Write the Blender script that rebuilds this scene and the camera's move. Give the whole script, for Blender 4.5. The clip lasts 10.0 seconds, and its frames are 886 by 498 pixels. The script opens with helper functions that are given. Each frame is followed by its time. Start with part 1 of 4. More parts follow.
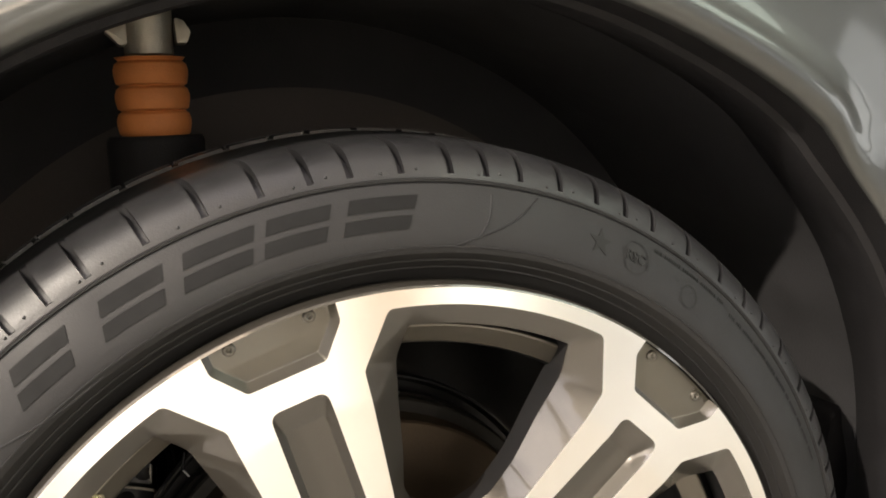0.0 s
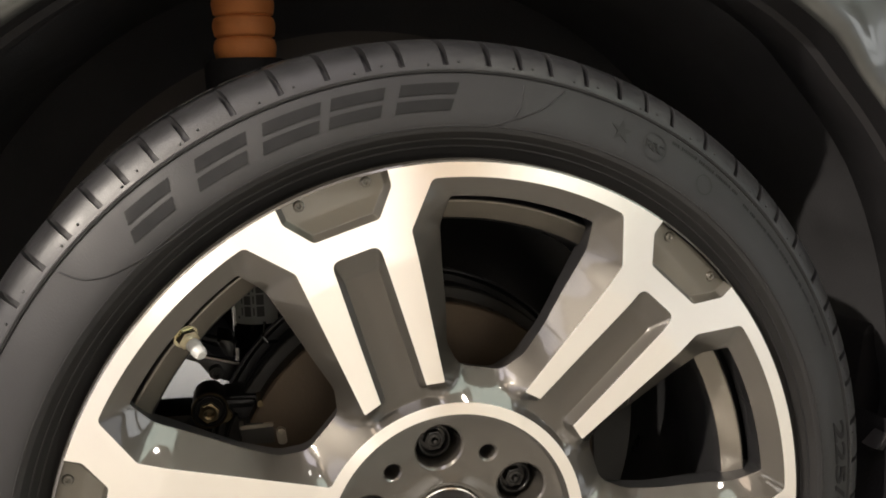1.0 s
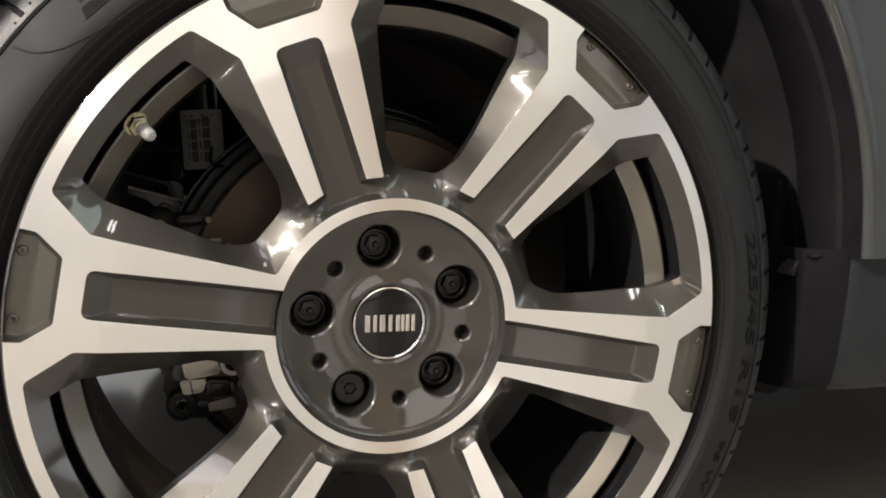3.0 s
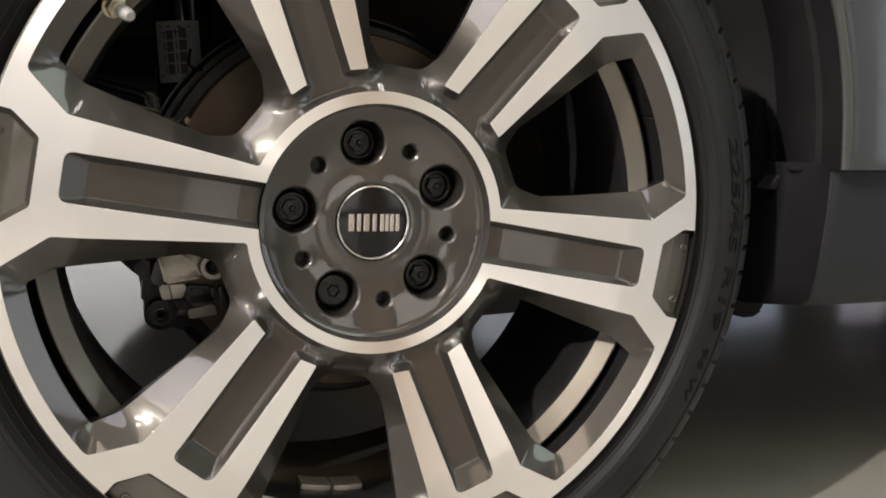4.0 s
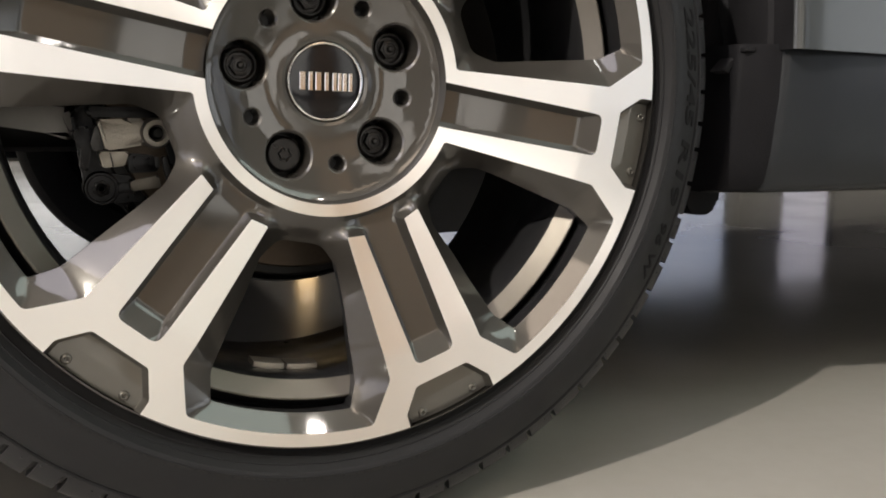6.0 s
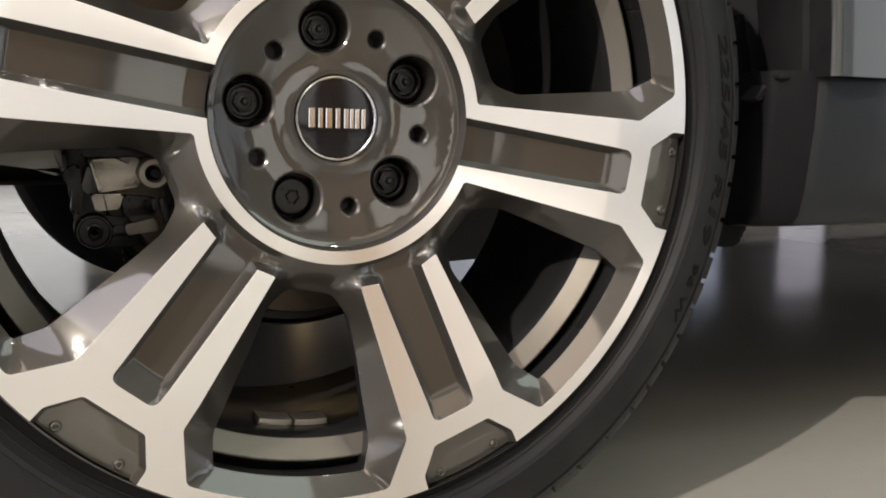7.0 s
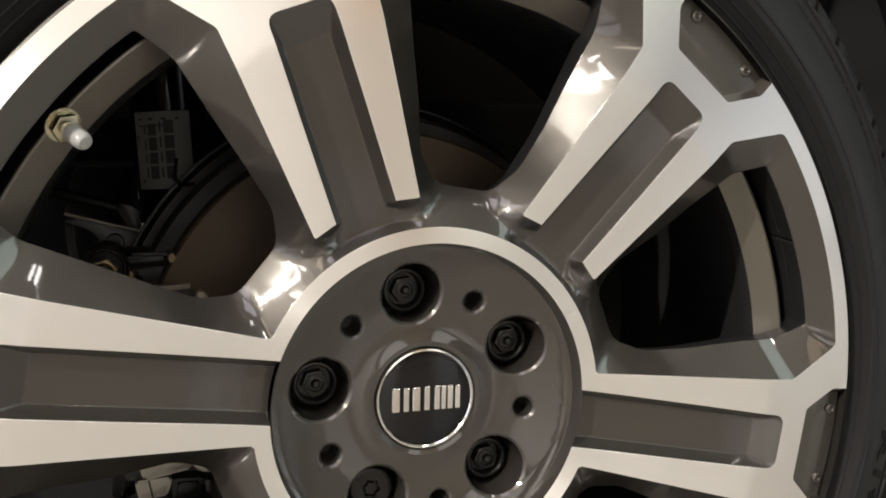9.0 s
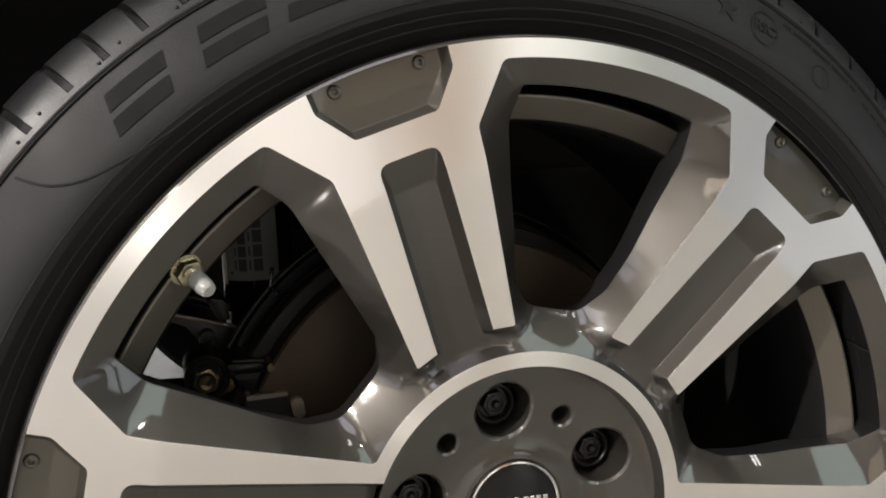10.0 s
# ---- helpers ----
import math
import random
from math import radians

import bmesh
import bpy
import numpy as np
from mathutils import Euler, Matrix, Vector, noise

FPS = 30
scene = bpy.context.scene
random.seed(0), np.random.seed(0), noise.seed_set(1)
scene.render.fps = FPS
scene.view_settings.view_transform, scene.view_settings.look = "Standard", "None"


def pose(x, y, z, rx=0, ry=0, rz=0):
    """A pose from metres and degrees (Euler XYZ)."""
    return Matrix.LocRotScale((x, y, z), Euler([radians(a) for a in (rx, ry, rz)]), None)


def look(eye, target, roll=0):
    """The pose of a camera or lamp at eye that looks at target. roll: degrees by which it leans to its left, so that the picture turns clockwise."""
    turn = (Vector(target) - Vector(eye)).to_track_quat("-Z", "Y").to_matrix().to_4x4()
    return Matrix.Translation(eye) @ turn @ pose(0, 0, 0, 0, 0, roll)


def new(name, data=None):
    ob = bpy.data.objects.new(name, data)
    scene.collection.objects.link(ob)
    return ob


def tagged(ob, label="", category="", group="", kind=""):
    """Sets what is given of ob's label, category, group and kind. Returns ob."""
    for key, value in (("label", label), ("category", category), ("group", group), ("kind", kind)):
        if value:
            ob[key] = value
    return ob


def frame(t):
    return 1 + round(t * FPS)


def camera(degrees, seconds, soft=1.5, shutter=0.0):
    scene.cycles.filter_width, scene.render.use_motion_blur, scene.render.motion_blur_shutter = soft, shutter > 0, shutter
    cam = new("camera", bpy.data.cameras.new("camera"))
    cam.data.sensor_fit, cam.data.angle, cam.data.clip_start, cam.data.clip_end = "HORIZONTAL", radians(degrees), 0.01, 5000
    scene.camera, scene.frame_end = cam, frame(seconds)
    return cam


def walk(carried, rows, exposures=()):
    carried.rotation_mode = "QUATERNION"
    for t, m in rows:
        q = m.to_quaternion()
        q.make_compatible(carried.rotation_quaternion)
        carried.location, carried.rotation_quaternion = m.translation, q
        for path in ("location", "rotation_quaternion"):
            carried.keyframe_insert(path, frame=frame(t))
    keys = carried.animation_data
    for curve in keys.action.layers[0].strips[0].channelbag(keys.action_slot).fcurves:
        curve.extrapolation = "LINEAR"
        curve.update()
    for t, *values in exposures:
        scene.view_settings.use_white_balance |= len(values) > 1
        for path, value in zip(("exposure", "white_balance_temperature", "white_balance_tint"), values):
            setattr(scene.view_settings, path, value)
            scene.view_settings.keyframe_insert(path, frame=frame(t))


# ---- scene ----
cam = camera(53.3, 10.0, soft=1.8)
PATH = [
    (0, (-0.1504, -0.4207, 0.6591), (0.5416, 1.4339, 0.3732), 1.10),
    (0.5, (-0.1478, -0.4746, 0.6203), (0.3918, 1.4305, 0.3383), 1.16),
    (1, (-0.1486, -0.5132, 0.5969), (0.3498, 1.4033, 0.3170), 1.14),
    (1.5, (-0.1519, -0.5416, 0.5646), (0.3535, 1.3750, 0.2976), 1.14),
    (2, (-0.1441, -0.5602, 0.5348), (0.3708, 1.3543, 0.2716), 1.02),
    (2.5, (-0.1478, -0.5700, 0.4988), (0.4105, 1.3326, 0.2372), 0.90),
    (4, (-0.1635, -0.5687, 0.3974), (0.5089, 1.2949, 0.1236), 0.92),
    (4.5, (-0.1680, -0.5704, 0.3506), (0.5268, 1.2851, 0.0783), 0.89),
    (5, (-0.1685, -0.5714, 0.3122), (0.5652, 1.2682, 0.0338), 0.81),
    (5.5, (-0.1696, -0.5691, 0.2944), (0.5998, 1.2556, 0.0141), 0.71),
    (7, (-0.1636, -0.5107, 0.3244), (0.6335, 1.3035, 0.0534), 0.51),
    (7.5, (-0.1620, -0.4635, 0.3256), (0.6041, 1.3644, 0.0582), 0.39),
    (8, (-0.1524, -0.4246, 0.3637), (0.5734, 1.4207, 0.1026), 0.33),
    (8.5, (-0.1406, -0.3990, 0.4050), (0.5588, 1.4621, 0.1870), 0.29),
    (9, (-0.1413, -0.3921, 0.4599), (0.5265, 1.4787, 0.2273), 0.29),
    (9.5, (-0.1477, -0.3950, 0.5003), (0.4802, 1.4879, 0.2546), 0.35),
    (10, (-0.1790, -0.3904, 0.5289), (0.4376, 1.4953, 0.2755), 0.32),
]
walk(cam, [(t, look(eye, target, roll)) for t, eye, target, roll in PATH], exposures=[(0.0, 1.18, 7000, 10), (0.5, 1.02, 6950, 10), (1.0, 0.84, 6800, 10), (1.5, 0.49, 6600, 10), (2.0, 0.26, 6500, 10), (2.5, 0.26, 6500, 10), (4.0, 0.21, 6500, 10), (4.5, 0.19, 6500, 10), (5.0, 0.23, 6500, 10), (5.5, 0.31, 6450, 10), (7.0, 0.26, 6500, 10), (8.0, 0.23, 6500, 10), (9.0, 0.20, 6500, 10), (9.5, 0.15, 6350, 10), (10.0, 0.08, 6350, 10)])

# ---------------------------------------------------------------- light
world = bpy.data.worlds.new("showroom_air")
scene.world = world
world.use_nodes = True
world.node_tree.nodes["Background"].inputs[0].default_value = (0.9, 0.93, 1.0, 1)
world.node_tree.nodes["Background"].inputs[1].default_value = 0.05


def area_lamp(name, place, target, size, watts, colour):
    data = bpy.data.lights.new(name, "AREA")
    data.shape, data.size, data.size_y = "RECTANGLE", size[0], size[1]
    data.energy, data.color = watts, colour
    ob = new(name, data)
    ob.matrix_world = look(place, target)
    return ob


WARM = (1.0, 0.92, 0.835)

# ---------------------------------------------------------------- materials


def material(name, colour, rough=0.5, metal=0.0, coat=0.0, vary=0.12, scale=40.0, bump=0.0, bump_scale=200.0, spec=0.5, rough_vary=0.08, coat_rough=0.06):
    """A principled material with blotches at one scale, grain at another and a fine relief."""
    m = bpy.data.materials.new(name)
    m.use_nodes = True
    nt = m.node_tree
    b = nt.nodes["Principled BSDF"]
    tex = nt.nodes.new("ShaderNodeTexCoord")
    big = nt.nodes.new("ShaderNodeTexNoise")
    big.inputs["Scale"].default_value, big.inputs["Detail"].default_value = scale, 6
    nt.links.new(tex.outputs["Object"], big.inputs["Vector"])
    fine = nt.nodes.new("ShaderNodeTexNoise")
    fine.inputs["Scale"].default_value, fine.inputs["Detail"].default_value = bump_scale, 3
    nt.links.new(tex.outputs["Object"], fine.inputs["Vector"])
    mix = nt.nodes.new("ShaderNodeMix")
    mix.data_type = "RGBA"
    mix.inputs["A"].default_value = (*[c * (1 - vary) for c in colour], 1)
    mix.inputs["B"].default_value = (*[min(1, c * (1 + vary)) for c in colour], 1)
    add = nt.nodes.new("ShaderNodeMath")
    add.operation = "MULTIPLY_ADD"
    nt.links.new(fine.outputs[0], add.inputs[0])
    add.inputs[1].default_value = 0.3
    nt.links.new(big.outputs[0], add.inputs[2])
    sub = nt.nodes.new("ShaderNodeMath")
    sub.operation = "SUBTRACT"
    nt.links.new(add.outputs[0], sub.inputs[0])
    sub.inputs[1].default_value = 0.15
    nt.links.new(sub.outputs[0], mix.inputs["Factor"])
    nt.links.new(mix.outputs["Result"], b.inputs["Base Color"])
    ramp = nt.nodes.new("ShaderNodeMapRange")
    ramp.inputs["From Min"].default_value, ramp.inputs["From Max"].default_value = 0.3, 0.7
    ramp.inputs["To Min"].default_value, ramp.inputs["To Max"].default_value = max(0.02, rough - rough_vary), min(1, rough + rough_vary)
    nt.links.new(big.outputs[0], ramp.inputs["Value"])
    nt.links.new(ramp.outputs[0], b.inputs["Roughness"])
    b.inputs["Metallic"].default_value = metal
    b.inputs["Coat Weight"].default_value = coat
    b.inputs["Coat Roughness"].default_value = coat_rough
    b.inputs["Specular IOR Level"].default_value = spec
    if bump:
        bm_ = nt.nodes.new("ShaderNodeBump")
        bm_.inputs["Strength"].default_value = bump
        bm_.inputs["Distance"].default_value = 0.001
        nt.links.new(fine.outputs[0], bm_.inputs["Height"])
        nt.links.new(bm_.outputs[0], b.inputs["Normal"])
    return m


def machined_metal():
    """Bright turned alloy: fine concentric tool marks under clear lacquer."""
    m = material("machined_alloy", (0.97, 0.945, 0.91), rough=0.29, metal=1.0, vary=0.012, scale=9, rough_vary=0.02)
    nt = m.node_tree
    b = nt.nodes["Principled BSDF"]
    geo = nt.nodes.new("ShaderNodeTexCoord")
    sep = nt.nodes.new("ShaderNodeSeparateXYZ")
    nt.links.new(geo.outputs["Object"], sep.inputs[0])
    comb = nt.nodes.new("ShaderNodeCombineXYZ")
    nt.links.new(sep.outputs[0], comb.inputs[0])
    nt.links.new(sep.outputs[2], comb.inputs[2])
    ln = nt.nodes.new("ShaderNodeVectorMath")
    ln.operation = "LENGTH"
    nt.links.new(comb.outputs[0], ln.inputs[0])
    mul = nt.nodes.new("ShaderNodeMath")
    mul.operation = "MULTIPLY"
    nt.links.new(ln.outputs["Value"], mul.inputs[0])
    mul.inputs[1].default_value = 900.0
    noi = nt.nodes.new("ShaderNodeTexNoise")
    noi.noise_dimensions = "1D"
    noi.inputs["Scale"].default_value, noi.inputs["Detail"].default_value = 1.0, 4
    nt.links.new(mul.outputs[0], noi.inputs["W"])
    bump = nt.nodes.new("ShaderNodeBump")
    bump.inputs["Strength"].default_value, bump.inputs["Distance"].default_value = 0.06, 0.0005
    nt.links.new(noi.outputs[0], bump.inputs["Height"])
    nt.links.new(bump.outputs[0], b.inputs["Normal"])
    b.inputs["Anisotropic"].default_value = 0.95
    turn_ = nt.nodes.new("ShaderNodeVectorTransform")
    turn_.vector_type, turn_.convert_from, turn_.convert_to = "VECTOR", "OBJECT", "WORLD"
    nt.links.new(comb.outputs[0], turn_.inputs[0])
    nt.links.new(turn_.outputs[0], b.inputs["Tangent"])
    return m


def soft_edges(m, radius):
    """Catch light on the edges, as a thin rounding does."""
    nt = m.node_tree
    b = nt.nodes["Principled BSDF"]
    edge = nt.nodes.new("ShaderNodeBevel")
    edge.samples = 4
    edge.inputs["Radius"].default_value = radius
    if b.inputs["Normal"].is_linked:
        nt.links.new(edge.outputs[0], b.inputs["Normal"].links[0].from_node.inputs["Normal"])
    else:
        nt.links.new(edge.outputs[0], b.inputs["Normal"])
    nt.links.new(edge.outputs[0], b.inputs["Coat Normal"])


MACHINED = machined_metal()
soft_edges(MACHINED, 0.0006)
GUNMETAL = material("gunmetal_paint", (0.058, 0.0528, 0.0452), rough=0.42, metal=0.58, spec=0.25, coat=1.0, vary=0.05, scale=9, bump=0.02, bump_scale=2500, rough_vary=0.03, coat_rough=0.05)
GUNMETAL.node_tree.nodes["Principled BSDF"].inputs["Coat IOR"].default_value = 1.64
soft_edges(GUNMETAL, 0.0009)
INSERT_PAINT = material("satin_insert_paint", (0.115, 0.107, 0.090), rough=0.32, metal=0.75, coat=0.8, vary=0.06, scale=14, rough_vary=0.03, coat_rough=0.05)
soft_edges(INSERT_PAINT, 0.0012)
BARREL_PAINT = material("barrel_paint", (0.15, 0.136, 0.112), rough=0.34, metal=0.6, coat=0.35, vary=0.06, scale=14, rough_vary=0.04)
RUBBER = material("tyre_rubber", (0.0118, 0.0118, 0.0124), rough=0.55, vary=0.16, scale=22, bump=0.1, bump_scale=900, spec=0.3)
RUBBER_SMOOTH = material("polished_rubber", (0.0112, 0.0110, 0.0110), rough=0.5, spec=0.2, vary=0.2, scale=30, bump=0.05, bump_scale=700)
RUBBER_TREAD = material("tread_rubber", (0.0145, 0.0145, 0.0155), rough=0.42, spec=0.38, vary=0.2, scale=30, bump=0.1, bump_scale=900)
BARREL_AND_SHADE_BLACK = material("barrel_and_shade_black", (0.016, 0.016, 0.0165), rough=0.35, vary=0.2, scale=30)
RUBBER_MARK_AND_SHADE = material("mark_and_shade_rubber", (0.0048, 0.0048, 0.0050), rough=0.7, spec=0.2, vary=0.2, scale=60)
RUBBER_PRINT = material("raised_rubber", (0.006, 0.006, 0.006), rough=0.45, vary=0.15, scale=60)
BLACK_GLOSS = material("black_gloss", (0.006, 0.006, 0.007), rough=0.1, coat=0.0, spec=0.4, vary=0.1, rough_vary=0.03)
CHROME = material("chrome", (0.82, 0.8, 0.76), rough=0.16, metal=1.0, vary=0.03)
BOLT_BLACK = material("bolt_black", (0.032, 0.031, 0.030), rough=0.33, metal=0.7, vary=0.2, scale=120)
STEEL_BLACK = material("black_steel", (0.018, 0.018, 0.018), rough=0.42, metal=0.6, vary=0.3, scale=120, bump=0.1)
CAST = material("cast_alloy", (0.42, 0.39, 0.33), rough=0.45, metal=0.7, vary=0.25, scale=90, bump=0.35, bump_scale=900)
CAST_DULL = material("dull_cast_alloy", (0.22, 0.20, 0.165), rough=0.5, metal=0.6, vary=0.25, scale=90, bump=0.3, bump_scale=900)
GREY_ALLOY = material("grey_alloy", (0.06, 0.06, 0.058), rough=0.45, metal=0.6, vary=0.2, scale=90)
LINK_ALLOY = material("link_alloy", (0.24, 0.23, 0.215), rough=0.38, metal=0.8, vary=0.12, scale=40)
DARK_IRON = material("dark_iron", (0.022, 0.021, 0.019), rough=0.5, metal=0.5, vary=0.3, scale=60, bump=0.1, bump_scale=400)
RUST = material("disc_iron", (0.082, 0.062, 0.043), rough=0.5, metal=0.7, vary=0.35, scale=35, bump=0.12, bump_scale=400)
BRASS = material("plated_nut", (0.55, 0.5, 0.36), rough=0.28, metal=1.0, vary=0.12)
CLEAR_CAP = material("pale_plastic", (0.36, 0.36, 0.35), rough=0.25, vary=0.06)
ORANGE = material("orange_foam", (0.5, 0.17, 0.045), rough=0.7, vary=0.25, scale=50, bump=0.25, bump_scale=500)
SHADED_BLACK = material("shaded_black_plastic", (0.0075, 0.0074, 0.0084), rough=0.6, spec=0.12, vary=0.35, scale=25, bump=0.25, bump_scale=500)
PLASTIC_BLACK = material("black_plastic", (0.014, 0.0136, 0.0145), rough=0.65, spec=0.15, vary=0.3, scale=30, bump=0.25, bump_scale=600)
WELL = material("well_coating", (0.048, 0.040, 0.036), rough=0.8, vary=0.3, scale=12, bump=0.3, bump_scale=300)
LINER = material("felt_liner", (0.015, 0.0148, 0.0165), rough=0.9, vary=0.4, scale=25, bump=0.4, bump_scale=500)
BODY_PAINT = material("grey_body_paint", (0.074, 0.077, 0.075), rough=0.36, metal=0.7, coat=0.6, vary=0.03, scale=20, bump=0.01, bump_scale=3000, rough_vary=0.01)
# body paint with the dimness of the low panels put into its colour
SHADED_PAINT = material("shaded_body_paint", (0.018, 0.0215, 0.025), rough=0.2, vary=0.04, scale=20, spec=0.3, rough_vary=0.01)
CLADDING = material("grey_cladding", (0.018, 0.020, 0.0225), rough=0.27, spec=0.3, rough_vary=0.004, vary=0.03, scale=6, bump=0.06, bump_scale=1500)
CAST_BLACK = material("black_casting", (0.0055, 0.0055, 0.0058), rough=0.34, spec=0.28, vary=0.25, scale=80, bump=0.1, bump_scale=700)
BRONZE = material("yellow_passivate", (0.16, 0.125, 0.07), rough=0.38, metal=0.85, vary=0.25, scale=120)
PAPER = material("paper_label", (0.40, 0.40, 0.37), rough=0.6, vary=0.06)
INK = material("dark_ink", (0.09, 0.088, 0.08), rough=0.6)
FLOOR_MAT = material("polished_floor", (0.36, 0.342, 0.305), rough=0.14, coat=0.0, vary=0.12, scale=2.2, bump=0.03, bump_scale=60, rough_vary=0.04)
WALL_WHITE = material("white_wall_paint", (0.62, 0.59, 0.53), rough=0.7, vary=0.04, scale=3)
WALL_DARK = material("dark_wall_paint", (0.07, 0.066, 0.062), rough=0.6, vary=0.1, scale=3)
WALL_BROWN = material("brown_panel", (0.52, 0.31, 0.16), rough=0.5, vary=0.2, scale=4)
CEILING_MAT = material("ceiling_paint", (0.58, 0.59, 0.56), rough=0.8, vary=0.05, scale=3)


def glow(name, colour, strength):
    m = bpy.data.materials.new(name)
    m.use_nodes = True
    b = m.node_tree.nodes["Principled BSDF"]
    b.inputs["Base Color"].default_value = (0.8, 0.8, 0.8, 1)
    b.inputs["Emission Color"].default_value = (*colour, 1)
    b.inputs["Emission Strength"].default_value = strength
    return m


PANEL_WARM = glow("lamp_diffuser", (1.0, 0.95, 0.89), 65.0)
PANEL_SMALL = glow("small_diffuser", (1.0, 0.97, 0.92), 18.0)
PANEL_SOFT = glow("soft_diffuser", (0.84, 1.0, 0.91), 2.0)
PANEL_LILAC = glow("lilac_diffuser", (0.95, 0.89, 1.0), 2.6)
PANEL_ROSE = glow("rose_diffuser", (1.0, 0.78, 0.60), 3.4)
PANEL_NORTH = glow("far_pane", (0.86, 0.92, 1.0), 0.36)
PANEL_DUSK = glow("dusk_pane", (0.66, 0.62, 1.0), 0.16)
PANEL_COOL = glow("daylight_pane", (0.44, 0.60, 1.0), 0.26)
PANEL_WEST = glow("bright_pane", (0.84, 0.83, 1.0), 0.95)
PANEL_EAST = glow("east_pane", (0.88, 0.93, 1.0), 1.35)
PANEL_TAN = glow("tan_tint_glow", (1.0, 0.70, 0.45), 1.2)
PANEL_SOUTH = glow("front_pane", (1.0, 0.955, 0.89), 1.2)
PANEL_AMBER = glow("amber_lamp", (1.0, 0.62, 0.22), 2.1)

# ---------------------------------------------------------------- mesh helpers


def mesh_object(name, bm, mats, smooth=True, angle=35.0):
    bmesh.ops.recalc_face_normals(bm, faces=bm.faces)
    return raw_object(name, bm, mats, smooth, angle)


def raw_object(name, bm, mats, smooth=True, angle=35.0):
    mats = mats if isinstance(mats, (list, tuple)) else [mats]
    limit = radians(angle)
    for f in bm.faces:
        f.smooth = smooth
    for e in bm.edges:
        if len(e.link_faces) == 2 and (e.link_faces[0].material_index != e.link_faces[1].material_index or e.calc_face_angle(0) > limit):
            e.smooth = False
    me = bpy.data.meshes.new(name)
    bm.to_mesh(me)
    bm.free()
    for m in mats:
        me.materials.append(m)
    return new(name, me)


def part(name, bm, mats, parent, label="", smooth=True, angle=35.0, m=None):
    ob = mesh_object(name, bm, mats, smooth, angle)
    ob.parent = parent
    if m is not None:
        ob.matrix_basis = m
    return tagged(ob, label) if label else ob


def share(ob, parent, m):
    """Another object on the same mesh, under parent."""
    o = new(ob.name.split(".")[0], ob.data)
    o.parent = parent
    o.matrix_basis = m
    return o


def thing(name, m, label, category, group="", kind=""):
    return tagged(place_empty(name, m), label, category, group, kind)


def place_empty(name, m):
    ob = new(name)
    ob.empty_display_size = 0.05
    ob.matrix_basis = m
    return ob


def lathe(profile, n=96, closed=False):
    """Revolve (radius, y) pairs round the y axis."""
    bm = bmesh.new()
    rings = []
    for r, y in profile:
        if r < 1e-6:
            rings.append([bm.verts.new((0, y, 0))])
        else:
            rings.append([bm.verts.new((r * math.cos(2 * math.pi * k / n), y, r * math.sin(2 * math.pi * k / n))) for k in range(n)])
    pairs = list(zip(rings, rings[1:] + ([rings[0]] if closed else [])))[: len(rings) - (0 if closed else 1)]
    for a, b in pairs:
        for k in range(n):
            l = (k + 1) % n
            if len(a) == 1 and len(b) == 1:
                continue
            if len(a) == 1:
                bm.faces.new((a[0], b[k], b[l]))
            elif len(b) == 1:
                bm.faces.new((a[k], a[l], b[0]))
            else:
                bm.faces.new((a[k], a[l], b[l], b[k]))
    return bm


def box(size, at=(0, 0, 0), bevel=0.0, segments=2, m=None):
    bm = bmesh.new()
    bmesh.ops.create_cube(bm, size=1)
    bmesh.ops.scale(bm, vec=size, verts=bm.verts)
    if bevel:
        bmesh.ops.bevel(bm, geom=bm.edges[:], offset=bevel, segments=segments, profile=0.5, affect="EDGES")
    if m is not None:
        bmesh.ops.transform(bm, matrix=m, verts=bm.verts)
    bmesh.ops.translate(bm, vec=at, verts=bm.verts)
    return bm


def join_bm(*bms):
    out = bmesh.new()
    for b in bms:
        me = bpy.data.meshes.new("tmp")
        b.to_mesh(me)
        b.free()
        out.from_mesh(me)
        bpy.data.meshes.remove(me)
    return out


def rounded(points, radii, steps=5):
    """A closed polygon with its corners rounded."""
    out, n = [], len(points)
    for k, p in enumerate(points):
        r = radii[k] if isinstance(radii, (list, tuple)) else radii
        p, a, b = Vector(p), Vector(points[k - 1]), Vector(points[(k + 1) % n])
        if r <= 0:
            out.append(tuple(p))
            continue
        da, db = (a - p).normalized(), (b - p).normalized()
        half = da.angle(db) / 2
        cut = min(r / math.tan(half), 0.49 * (a - p).length, 0.49 * (b - p).length)
        s, e = p + da * cut, p + db * cut
        for i in range(steps + 1):
            t = i / steps
            out.append(tuple(s * (1 - t) ** 2 + p * 2 * t * (1 - t) + e * t * t))
    return out


def dense(poly, gap, closed=True):
    out, n = [], len(poly)
    for k in range(n if closed else n - 1):
        a, b = Vector(poly[k]), Vector(poly[(k + 1) % n])
        c = max(1, math.ceil((b - a).length / gap))
        out += [tuple(a.lerp(b, i / c)) for i in range(c)]
    if not closed:
        out.append(tuple(poly[-1]))
    return out


def prism(poly, y0, y1, bevel=0.0):
    """A plate with its outline in x and z, from y0 (front) to y1."""
    bm = bmesh.new()
    a = [bm.verts.new((x, y0, z)) for x, z in poly]
    b = [bm.verts.new((x, y1, z)) for x, z in poly]
    front = bm.faces.new(a)
    bm.faces.new(b[::-1])
    for k in range(len(poly)):
        l = (k + 1) % len(poly)
        bm.faces.new((a[k], b[k], b[l], a[l]))
    if bevel:
        bmesh.ops.bevel(bm, geom=list(front.edges), offset=bevel, segments=2, profile=0.5, affect="EDGES")
    return bm


